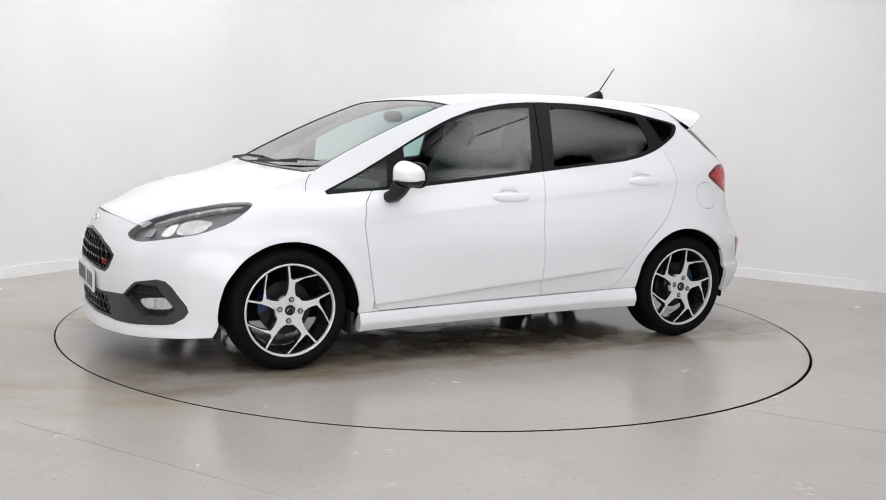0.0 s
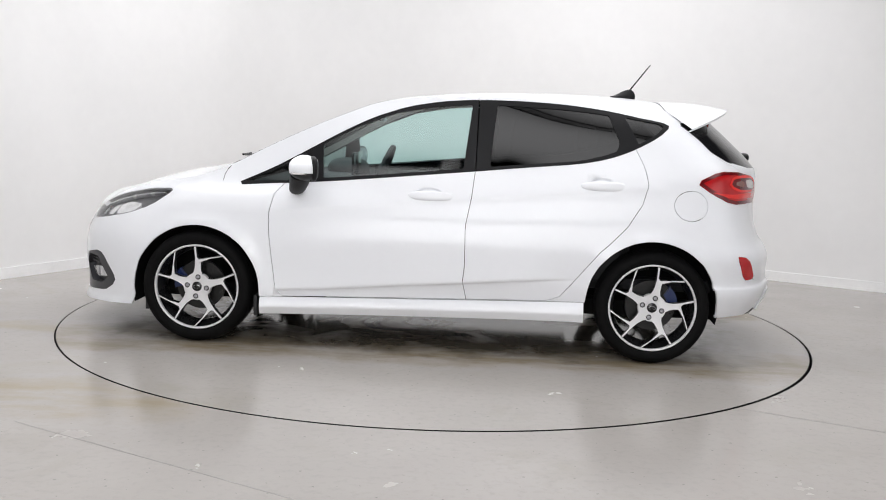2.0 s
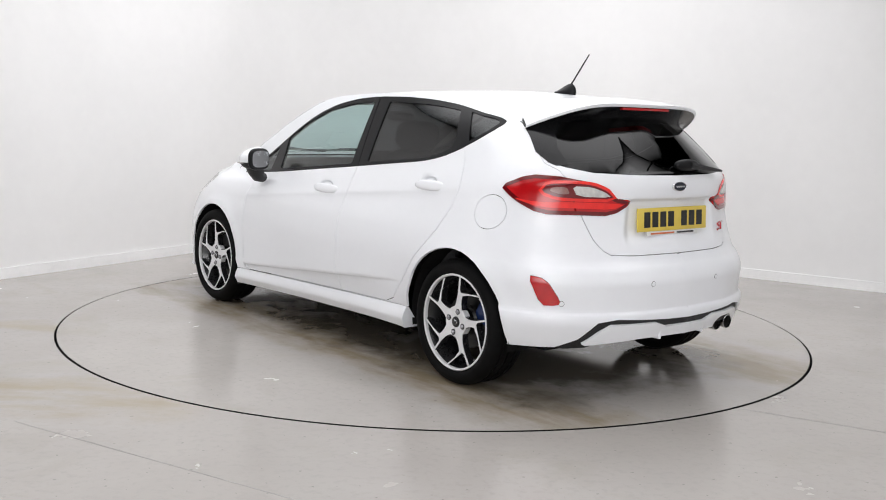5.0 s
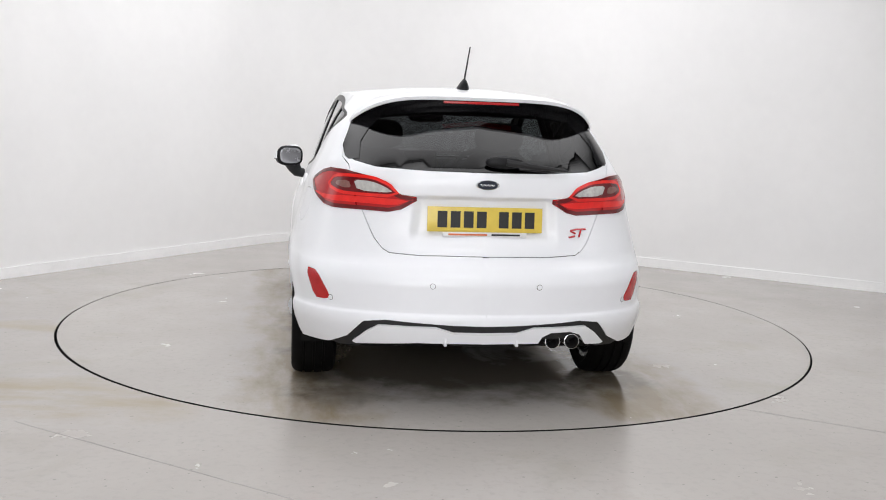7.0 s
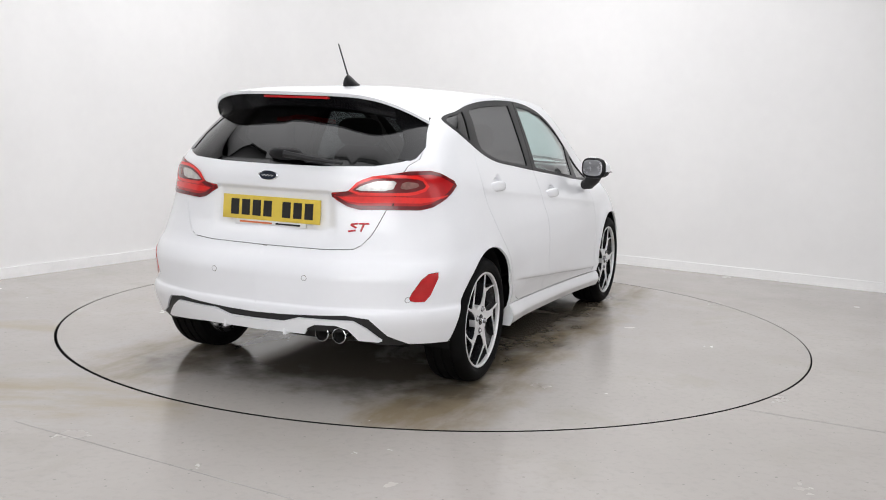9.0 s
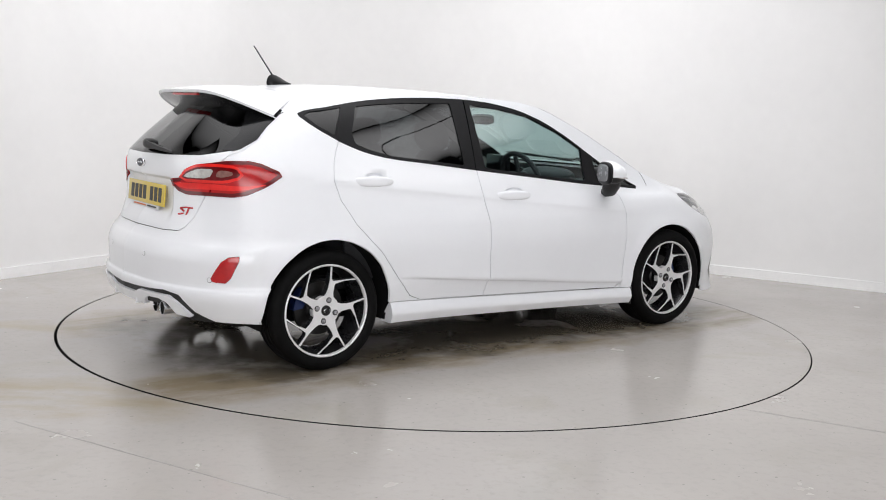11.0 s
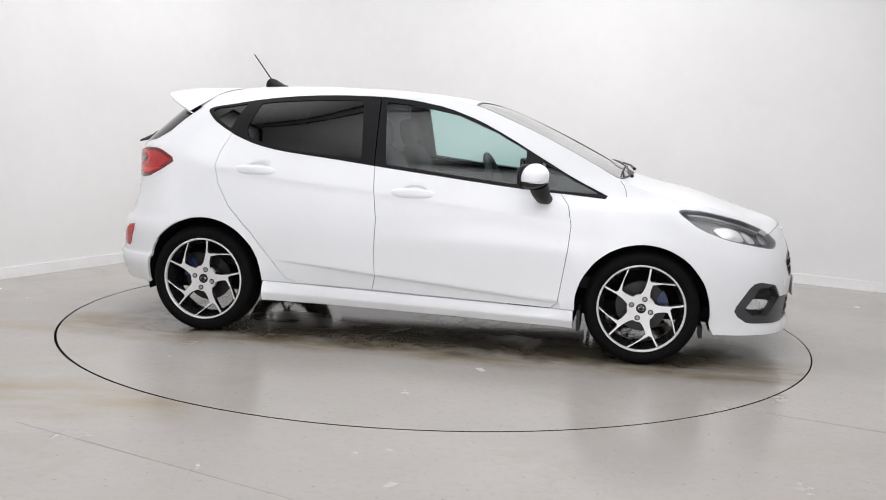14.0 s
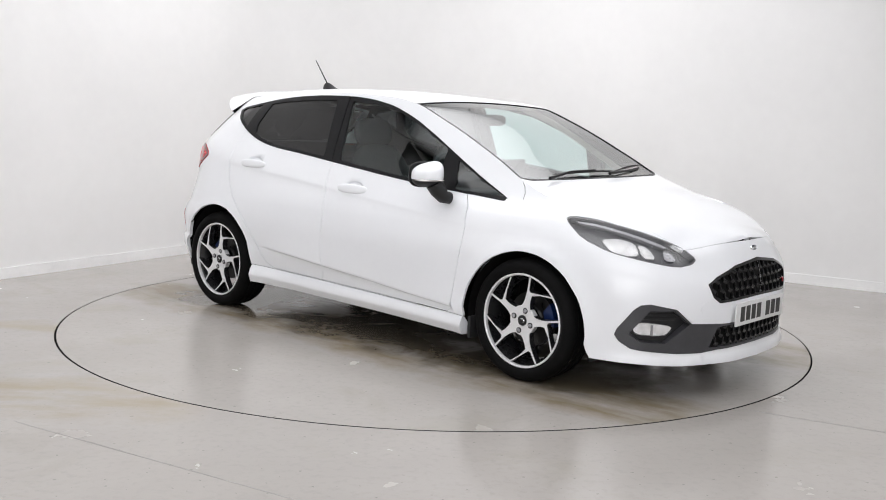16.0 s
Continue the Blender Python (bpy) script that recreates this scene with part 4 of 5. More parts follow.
for s in BOTH:
    ya, yb = sorted((s * 0.62, s * 0.835))
    bm = bmesh.new()
    box(bm, (0.925, ya, 0.155), (0.945, yb, 0.27), 0.006)
    part("mud_flap", bm, BLACK_PLASTIC, car)
    ya, yb = sorted((s * 0.55, s * 0.70))
    bm = bmesh.new()
    box(bm, (1.58, ya, 0.135), (1.60, yb, 0.20), 0.004)
    part("air_deflector", bm, BLACK_PLASTIC, car)
bm = bmesh.new()
ellipsoid(bm, (-1.55, -0.12, 0.27), (0.13, 0.34, 0.07), 3.0)
part("silencer", bm, STEEL, car)

# ---- front: grilles, lamps, plate ----
part("bumper_insert", cut_panel(bmesh.new(), flat_side, grow(LOWER, -0.001), [[(0, 0.342)] + at_nose((0.30, 0.340), (0.345, 0.335), (0.385, 0.240)) + [(0, 0.242)],
                                                                   at_nose((0.673, 0.426), (0.59, 0.428), (0.51, 0.362), (0.612, 0.272), (0.69, 0.276), (0.722, 0.313))], sides=BOTH, off=-0.004, thick=0.05, ds=0.03), GREY_PLASTIC, car, "dark grey satin bumper insert")


def mesh_grille(name, outline_pts, z0, z1, half, cell, back, label):
    """A honeycomb of raised bars over a dark backing, following the nose."""
    thing = part(name, cut_panel(bmesh.new(), flat_side, outline_pts, [], sides=BOTH, off=-back, thick=0.0, ds=0.05), UNDER, car, label)
    bm = bmesh.new()
    rows = int((z1 - z0) / (cell * 0.8)) + 2
    cols = int(half / cell) + 2
    for r in range(-1, rows):
        for c in range(-cols, cols + 1):
            zc, yc = z0 + r * cell * 0.8, (c + 0.5 * (r % 2)) * cell
            hexa = [(yc + 0.60 * cell * math.cos(a) * 0.98, zc + 0.50 * cell * math.sin(a)) for a in np.radians([90, 30, -30])]
            for (ya, za), (yb, zb) in zip(hexa, hexa[1:]):
                if not inside(outline_pts, [(find_u(zm := (za + zb) / 2, y=abs((ya + yb) / 2)), zm)])[0]:
                    continue
                pa, pb = (np.array(side(find_u(z, y=abs(y)), z)) for y, z in ((ya, za), (yb, zb)))
                tube(bm, [(pa[0] - back * 0.35, ya, za), (pb[0] - back * 0.35, yb, zb)], 0.0042, seg=5, flat=2.2)
    part("honeycomb", bm, BLACK_GLOSS, thing)
    return thing


mesh_grille("grille", grow(GRILLE, -0.002), 0.45, 0.66, 0.43, 0.052, 0.03, "gloss black honeycomb front grille")
part("grille_frame", cut_panel(bmesh.new(), flat_side, grow(GRILLE, 0.001), [[(-0.02, 0.636)] + at_nose((0.21, 0.611), (0.352, 0.568), (0.404, 0.543), (0.379, 0.489), (0.346, 0.468), (0.2, 0.474)) + [(-0.02, 0.478)]], sides=BOTH, off=0.001, thick=0.03, ds=0.03), BLACK_GLOSS, car)
mesh_grille("lower_grille", [(0, 0.346)] + at_nose((0.30, 0.344), (0.352, 0.338), (0.392, 0.236)) + [(0, 0.238)], 0.235, 0.36, 0.40, 0.05, 0.03, "black honeycomb lower air intake")

for s in BOTH:
    # fog lamp pocket
    pocket = panel("fog_lamp_pocket", flat_side, at_nose((0.68, 0.432), (0.585, 0.434), (0.50, 0.362), (0.61, 0.266), (0.695, 0.270), (0.73, 0.313)), BLACK_PLASTIC, car, sides=(s,), off=-0.045, thick=0, label="black slatted fog lamp pocket")
    for zz in (0.385, 0.405, 0.42):
        bm = bmesh.new()
        pts = [Vector(side(find_u(zz, y=y), zz)) for y in (0.555, 0.60, 0.64, 0.675)]
        tube(bm, [(q.x - 0.03, s * q.y, q.z) for q in pts], 0.004, seg=5)
        part("pocket_slat", bm, BLACK_PLASTIC, pocket)
    lamp = rounded(at_nose((0.716, 0.345), (0.690, 0.365), (0.590, 0.350), (0.582, 0.335), (0.606, 0.303), (0.705, 0.307)), 2)
    fog = panel("fog_lamp", flat_side, lamp, REFLECTOR_BOWL, car, sides=(s,), off=-0.032, thick=0.01, label="clear front fog lamp with chrome reflector")
    panel("fog_lens", flat_side, grow(lamp, 0.001), LENS, fog, sides=(s,), off=-0.022, thick=0.010).visible_shadow = False
    bm = bmesh.new()
    pm = side(find_u(0.332, y=0.646), 0.332)
    box(bm, (pm[0] - 0.030, s * pm[1] - 0.003, 0.306), (pm[0] - 0.019, s * pm[1] + 0.003, 0.357), 0.001)
    part("fog_divider", bm, DARK_CHROME, fog)
    # headlamp: dark bowl, chrome reflectors, light strip, clear lens
    head = panel("headlamp", flat_side, grow(HEAD, -0.003), LAMP_BOWL, car, sides=(s,), off=-0.040, thick=0, ds=0.03, label="swept-back clear headlamp with dark chrome inside")
    panel("lamp_rim", flat_side, grow(HEAD, -0.001), LAMP_BOWL, head, [grow(HEAD, -0.006)], sides=(s,), off=-0.002, thick=0.040, ds=0.03)
    strip = rounded(at_x((1.47, 0.817), (1.574, 0.812), (1.749, 0.771), (1.880, 0.722), (1.874, 0.715), (1.747, 0.761), (1.60, 0.797), (1.50, 0.808)), 1)
    panel("daylight_strip", flat_side, strip, DARK_CHROME, head, sides=(s,), off=-0.014, thick=0.02, ds=0.03, label="satin silver light strip")
    panel("low_beam", flat_side, rounded(at_x((1.623, 0.748), (1.69, 0.758), (1.765, 0.742), (1.80, 0.690), (1.79, 0.681), (1.737, 0.678), (1.68, 0.700)), 1), REFLECTOR_BOWL, head, sides=(s,), off=-0.026, thick=0.012, ds=0.02, label="bright low-beam reflector")
    panel("high_beam", flat_side, rounded(at_x((1.775, 0.738), (1.818, 0.726), (1.873, 0.672), (1.835, 0.671), (1.812, 0.690)), 1), REFLECTOR_BOWL, head, sides=(s,), off=-0.028, thick=0.012, ds=0.02)
    panel("indicator", flat_side, rounded(at_x((1.875, 0.712), (1.905, 0.700), (1.938, 0.662), (1.905, 0.664)), 1), DARK_CHROME, head, sides=(s,), off=-0.028, thick=0.012, ds=0.02)
    panel("lamp_lens", flat_side, grow(HEAD, -0.0015), LENS, head, sides=(s,), off=0.001, thick=0.004, ds=0.03).visible_shadow = False
    # rear lamp in two halves
    seam = at_tail((0.593, 1.045), (0.543, 0.845))
    outer_half = [(find_u(1.0, x=-1.3), 1.1), (seam[0][0] - 0.004, 1.1), (seam[0][0] - 0.004, 1.045), (seam[1][0] - 0.004, 0.845), (seam[1][0] - 0.004, 0.8), (find_u(0.9, x=-1.3), 0.8)]
    inner_half = [(seam[0][0] + 0.004, 1.1), (U_END, 1.1), (U_END, 0.8), (seam[1][0] + 0.004, 0.8), (seam[1][0] + 0.004, 0.845), (seam[0][0] + 0.004, 1.045)]
    lamp_c = at_tail((0.62, 0.94))[0]
    rim_in = [(lamp_c[0] + (a - lamp_c[0]) * 0.86, lamp_c[1] - 0.002 + (b - lamp_c[1]) * 0.72) for a, b in TAIL_LAMP]
    white = rounded(at_tail((0.580, 0.992), (0.500, 0.990), (0.440, 0.968), (0.408, 0.944), (0.560, 0.946)), 1)
    smoke = rounded(at_tail((0.648, 0.984), (0.600, 0.988), (0.588, 0.957), (0.622, 0.954), (0.656, 0.967)), 1)
    bar_low = rounded(at_x((-1.50, 0.930), (-1.62, 0.915)) + at_tail((0.56, 0.922), (0.33, 0.915), (0.40, 0.888), (0.56, 0.893)) + at_x((-1.63, 0.892)), 1)
    cluster = rounded(at_tail((0.678, 0.966), (0.660, 0.994), (0.597, 1.000), (0.500, 0.996), (0.436, 0.972), (0.398, 0.940), (0.560, 0.941), (0.632, 0.944)), 1)
    for nm, half in (("tail_lamp", outer_half), ("tailgate_lamp", inner_half)):
        tl = part(nm, cut_panel(bmesh.new(), flat_side, TAIL_LAMP, [inner_half if half is outer_half else outer_half, [(seam[0][0] - 0.004, 1.1), (seam[0][0] + 0.004, 1.1), (seam[1][0] + 0.004, 0.8), (seam[1][0] - 0.004, 0.8)]], sides=(s,), off=0.004, thick=0.025, ds=0.025), RED_LENS, car, "glossy red rear lamp")
        cutb = [inner_half if half is outer_half else outer_half]
        part("light_bar", cut_panel(bmesh.new(), flat_side, bar_low, cutb, sides=(s,), off=0.0055, thick=0.003, ds=0.025), RED_BRIGHT, tl)
        part("light_guide", cut_panel(bmesh.new(), flat_side, grow(cluster, 0.017), cutb + [grow(cluster, 0.004)], sides=(s,), off=0.0062, thick=0.003, ds=0.02), RED_BRIGHT, tl)
        part("lamp_backing", cut_panel(bmesh.new(), flat_side, grow(cluster, 0.003), cutb, sides=(s,), off=0.0048, thick=0.002, ds=0.025), RED_DEEP, tl)
        part("lamp_shade", cut_panel(bmesh.new(), flat_side, grow(TAIL_LAMP, -0.001), cutb + [grow(TAIL_LAMP, -0.017)], sides=(s,), off=0.0052, thick=0.002, ds=0.025), RED_DEEP, tl)
        part("reversing_lens" if half is inner_half else "indicator_lens", cut_panel(bmesh.new(), flat_side, white if half is inner_half else smoke, [], sides=(s,), off=0.006, thick=0.003, ds=0.02), CLEAR_WHITE if half is inner_half else SMOKE, tl)
    panel("reflector", flat_side, REFLECTOR, RED_LENS, car, sides=(s,), off=0.002, thick=0.012, ds=0.02, label="red rear bumper reflector")


def plate(x, z, colour, tilt, bars, facing, extra):
    ob = part("number_plate", (lambda b: (box(b, (-0.004, -0.26, -0.0555), (0.004, 0.26, 0.0555), 0.002), b)[1])(bmesh.new()), colour, car, extra)
    ob.matrix_basis = pose(x, 0, z, 0, tilt, 0)
    for a, b in bars:
        bm = bmesh.new()
        box(bm, (facing * 0.0042, a, -0.0365), (facing * 0.0052, b, 0.0365))
        part("plate_bar", bm, INK, ob)
    return ob


BARS = [(-0.215, -0.171), (-0.156, -0.112), (-0.097, -0.053), (-0.038, 0.006), (0.062, 0.106), (0.121, 0.165), (0.180, 0.224)]
plate(2.115, 0.390, PLATE_WHITE, 0, [(a, b) for a, b in BARS], 1, "white number plate with plain black bars")
rear_plate = plate(-1.845, 0.836, YELLOW, 4, [(-b, -a) for a, b in BARS], -1, "yellow number plate with plain black bars")
bm = bmesh.new()
box(bm, (-0.003, -0.19, -0.077), (0.003, 0.19, -0.0565), 0.001)
strip = part("dealer_strip", bm, PLATE_WHITE, rear_plate)
for a, b, m in ((-0.01, 0.165, ORANGE_INK), (-0.16, -0.03, INK)):
    bm = bmesh.new()
    box(bm, (-0.0042, a, -0.071), (-0.0032, b, -0.063))
    part("strip_bar", bm, m, strip)


def emblem(x, z, facing, tilt, size=1.0):
    """An oval maker's emblem as a plain shape."""
    bm = bmesh.new()
    m = pose(x, 0, z, 0, tilt, 0) @ Matrix.Diagonal((1, 1, 0.43, 1))
    lathe(bm, [(0.0005, facing * 0.006), (0.044 * size, facing * 0.006), (0.050 * size, 0.0), (0.050 * size, facing * -0.004)], seg=40, axis="x", m=m)
    ob = part("emblem", bm, BADGE_BLUE, car, "dark oval emblem with a chrome rim")
    bm = bmesh.new()
    lathe(bm, [(0.0445 * size, facing * 0.006), (0.048 * size, facing * 0.009), (0.052 * size, facing * 0.006), (0.053 * size, facing * -0.002)], seg=40, axis="x", m=m)
    part("emblem_rim", bm, CHROME, ob)
    bm = bmesh.new()
    for k in range(4):
        yy = (-0.024 + 0.016 * k) * size
        tube(bm, [m @ Vector((facing * 0.0065, yy - 0.007, 0.006)), m @ Vector((facing * 0.0075, yy, -0.012)), m @ Vector((facing * 0.0065, yy + 0.007, 0.008))], 0.0022, seg=5)
    part("emblem_stroke", bm, CHROME, ob)


emblem(2.055, 0.692, 1, -22, 0.62)
emblem(-1.872, 0.992, -1, 8)

# fuel flap, handles, mirrors
panel("fuel_flap", flat_side, FUEL, WHITE, car, sides=(1,), ds=0.03)
for s in BOTH:
    for hx, hz, half in HANDLES:
        q = (side(find_u(hz, x=hx - 0.13), hz) + side(find_u(hz, x=hx + 0.13), hz)) / 2
        bm = bmesh.new()
        ellipsoid(bm, (0, 0, 0), (half * 1.1, 0.012, 0.0265), 2.5, warp=lambda v: Vector((v.x, v.y - 0.010 * (v.x / 0.12) ** 2, v.z + 0.010 * v.x / 0.12)))
        h = part("door_handle", bm, WHITE, car, "body-coloured pull handle")
        h.matrix_basis = pose(hx, s * (q[1] + 0.004), hz, s * 12, 0, 0)
        h.matrix_basis = h.matrix_basis @ pose(0, 0, 0, 0, 0, 180 if s < 0 else 0) @ pose(0, 0, 0, 0, 5, 0)
    mirror = tagged(new("door_mirror"), "white-capped black door mirror")
    mirror.parent = car
    c = Vector((0.672, s * 0.888, 0.978))

    def pod(v):
        # tapers forwards and towards the tip
        k = 1 - 0.30 * max(0, v.x / 0.08)
        return Vector((v.x - 0.012 * s * v.y / 0.09 * 0 - 0.15 * abs(v.y) * 0.3, v.y * k, v.z * k * (1 - 0.16 * s * v.y / 0.09) - 0.01 * s * v.y / 0.09))
    for nm, m, zlo in (("mirror_cap", WHITE, -0.022), ("mirror_body", BLACK_PLASTIC, None)):
        bm = bmesh.new()
        grow_by = 1.0 if zlo is not None else 0.97
        ellipsoid(bm, c, (0.080 * grow_by, 0.093 * grow_by, 0.070 * grow_by), 2.9, seg=32, rings=22, warp=pod)
        if zlo is not None:
            bmesh.ops.bisect_plane(bm, geom=bm.verts[:] + bm.edges[:] + bm.faces[:], plane_co=c + Vector((0, 0, zlo)), plane_no=(0, 0, -1), clear_outer=True)
            bmesh.ops.bisect_plane(bm, geom=bm.verts[:] + bm.edges[:] + bm.faces[:], plane_co=c + Vector((-0.050, 0, 0)), plane_no=(-1, 0, 0), clear_outer=True)
        part(nm, bm, m, mirror)
    bm = bmesh.new()
    ellipsoid(bm, c + Vector((0.012, s * 0.006, -0.026)), (0.066, 0.086, 0.008), 2.8, seg=24, rings=8)
    part("turn_indicator", bm, CLEAR_WHITE, mirror, "clear indicator strip")
    bm = bmesh.new()
    ellipsoid(bm, c + Vector((-0.079, 0, 0.002)), (0.0035, 0.078, 0.055), 3.2)
    part("mirror_glass", bm, DARK_CHROME, mirror)
    bm = bmesh.new()
    ellipsoid(bm, c + Vector((-0.060, 0, 0)), (0.020, 0.0955, 0.0725), 3.0, seg=28)
    part("mirror_bezel", bm, BLACK_SATIN, mirror)
    bm = bmesh.new()
    tube(bm, [c + Vector((0.008, -s * 0.03, -0.045)), c + Vector((0.014, -s * 0.055, -0.085)), c + Vector((0.02, -s * 0.085, -0.120)), c + Vector((0.022, -s * 0.125, -0.128))], [0.062, 0.058, 0.048, 0.042], seg=14, flat=0.8)
    part("mirror_arm", bm, BLACK_PLASTIC, mirror)
    # the glass is turned towards the driver
    mirror.matrix_basis = Matrix.Translation(c) @ pose(0, 0, 0, 0, 0, s * 18) @ Matrix.Scale(0.93, 4) @ Matrix.Translation(-c)

# roof spoiler
bm = bmesh.new()
lines = []
for i in range(41):
    q = -1 + 2 * i / 40
    a = Vector(top(-1.274, q))
    k = abs(q)
    b = Vector((-1.657 + 0.242 * k ** 5.5, 0.590 * q, 1.372 - 0.116 * k ** 5))
    row = []
    for j in range(9):
        t = j / 8
        p = a.lerp(b, t)
        p.z += 0.014 * math.sin(math.pi * t) * (1 - k ** 6) + 0.003
        row.append(bm.verts.new(p))
    row.append(bm.verts.new(b + Vector((0.001, 0, -0.003))))
    row.append(bm.verts.new(b + Vector((0.006, 0, -0.012))))
    row.append(bm.verts.new(b + Vector((0.03, 0, -0.014))))
    lines.append(row)
for a, b in zip(lines, lines[1:]):
    for j in range(len(a) - 1):
        bm.faces.new((a[j], a[j + 1], b[j + 1], b[j]))
spoiler = part("roof_spoiler", bm, WHITE, car, "white roof-edge spoiler")
bm = bmesh.new()
lines = []
for i in range(41):
    q = -1 + 2 * i / 40
    k = abs(q)
    b = Vector((-1.657 + 0.242 * k ** 5.5 + 0.008, 0.588 * q, 1.372 - 0.116 * k ** 5 - 0.0125))
    e = Vector((-1.560 + 0.15 * k ** 3, 0.572 * q, 1.290 - 0.045 * k ** 3))
    lines.append([bm.verts.new(b.lerp(e, t) + Vector((0, 0, 0.006 * math.sin(math.pi * t)))) for t in (0, 0.25, 0.5, 0.75, 1)] + [bm.verts.new(e + Vector((0.06, 0, 0.03)))])
for a, b in zip(lines, lines[1:]):
    for j in range(len(a) - 1):
        bm.faces.new((a[j], b[j], b[j + 1], a[j + 1]))
part("spoiler_underside", bm, BLACK_GLOSS, spoiler)
bm = bmesh.new()
box(bm, (-1.645, -0.175, 1.345), (-1.622, 0.175, 1.357), 0.003)
part("brake_light", bm, RED_LENS, spoiler, "slim red high-level brake light")
# quarter trims beside the rear glass
for s in BOTH:
    trim = at_x((-1.352, 1.285), (-1.372, 1.264), (-1.45, 1.203), (-1.52, 1.138), (-1.60, 1.092), (-1.635, 1.080)) + at_tail((0.555, 1.085), (0.545, 1.16), (0.505, 1.22), (0.455, 1.265), (0.44, 1.31))
    panel("glass_trim", flat_side, trim, BLACK_GLOSS, car, sides=(s,), off=0.003, thick=0.01, ds=0.03)

# aerial
bm = bmesh.new()
ellipsoid(bm, (-1.09, 0, 1.432), (0.075, 0.030, 0.060), 2.0, warp=lambda v: Vector((v.x, v.y * (1 - 0.5 * max(0, v.z / 0.060)), v.z if v.z < 0 else v.z * max(0.12, 0.55 - 0.6 * v.x / 0.075))))
aerial = part("aerial", bm, BLACK_SATIN, car, "black roof aerial with a whip")
bm = bmesh.new()
tube(bm, [(-1.118, 0, 1.455), (-1.245, -0.004, 1.625)], [0.0048, 0.0034], seg=8)
part("whip", bm, BLACK_PLASTIC, aerial)

# wipers
def wiper(name, pts, blade_a, blade_b):
    bm = bmesh.new()
    tube(bm, pts, [0.010] + [0.006] * (len(pts) - 1), seg=7)
    w = part(name, bm, BLACK_SATIN, car, "black windscreen wiper")
    bm = bmesh.new()
    tube(bm, [blade_a, Vector(blade_a).lerp(Vector(blade_b), 0.5) + Vector((0, 0, 0.006)), blade_b], [0.003, 0.007, 0.003], seg=6)
    part("wiper_blade", bm, BLACK_PLASTIC, w)


def on_screen(x, y, up):
    p = Vector(flat_top(np.array(x), np.array(y)))
    return (p.x + up * 0.5, p.y, p.z + up)


wiper("wiper", [on_screen(1.165, -0.52, 0.022), on_screen(1.135, -0.30, 0.026), on_screen(1.130, -0.06, 0.022)], on_screen(1.118, -0.42, 0.012), on_screen(1.125, 0.22, 0.012))
wiper("wiper", [on_screen(1.175, 0.02, 0.022), on_screen(1.145, 0.28, 0.026), on_screen(1.10, 0.44, 0.022)], on_screen(1.125, 0.16, 0.012), on_screen(1.035, 0.58, 0.012))
bm = bmesh.new()
ellipsoid(bm, (-1.850, -0.075, 1.092), (0.026, 0.085, 0.028), 2.4)
rw = part("rear_wiper", bm, BLACK_SATIN, car, "black rear wiper with a moulded base")
bm = bmesh.new()
tube(bm, [(-1.868, -0.08, 1.094), (-1.862, -0.20, 1.078), (-1.845, -0.365, 1.062)], [0.018, 0.014, 0.006], seg=7)
part("wiper_blade", bm, BLACK_PLASTIC, rw)

# rear diffuser, exhaust, sensors
band = at_tail((0.684, 0.262), (0.605, 0.305), (0.538, 0.385), (0.436, 0.398), (0.144, 0.382)) + [(U_END, 0.380), (U_END, 0.315)] + at_tail((0.144, 0.31), (0.45, 0.31), (0.55, 0.255), (0.64, 0.250))
part("diffuser_band", cut_panel(bmesh.new(), flat_side, band, [], sides=BOTH, off=-0.010, thick=0.05, ds=0.03), BLACK_PLASTIC, car, "grained black diffuser band")
skirt_l = at_tail((0.578, 0.281), (0.520, 0.336), (0.470, 0.370), (0.222, 0.369), (0.140, 0.344)) + [(U_END, 0.344), (U_END, 0.296)] + at_tail((0.30, 0.296), (0.562, 0.274))
skirt_r = at_tail((0.578, 0.281), (0.520, 0.336), (0.470, 0.370), (0.222, 0.369), (0.140, 0.344)) + [(U_END, 0.344), (U_END, 0.296)] + at_tail((0.245, 0.296), (0.262, 0.326), (0.30, 0.346), (0.39, 0.348), (0.445, 0.330), (0.478, 0.280), (0.562, 0.274))
bm = cut_panel(bmesh.new(), flat_side, [(U_END if a > U_END - 0.01 else a, b) for a, b in skirt_l], [], sides=(1,), off=0.004, thick=0.05, ds=0.025)
cut_panel(bm, flat_side, [(U_END if a > U_END - 0.01 else a, b) for a, b in skirt_r], [], sides=(-1,), off=0.004, thick=0.05, ds=0.025)
diff = part("diffuser", bm, WHITE, car, "white lower diffuser panel")
for y in (0.175, -0.145):
    bm = bmesh.new()
    box(bm, (-1.955, y - 0.007, 0.283), (-1.88, y + 0.007, 0.325), 0.004)
    part("diffuser_fin", bm, WHITE, diff)
for y in (-0.318, -0.406):
    bm = bmesh.new()
    m = Matrix.Translation((-1.912, y, 0.300))
    lathe(bm, [(0.033, 0.16), (0.032, 0.012), (0.0345, 0.002), (0.0345, -0.004), (0.0322, -0.005), (0.0312, 0.0), (0.030, 0.10)], seg=32, axis="x", m=m)
    ex = part("exhaust_tip", bm, CHROME, car, "polished round exhaust tip")
    bm = bmesh.new()
    lathe(bm, [(0.0306, 0.006), (0.0295, 0.10), (0.0005, 0.11)], seg=24, axis="x", m=m)
    part("pipe_bore", bm, TAILPIPE, ex)
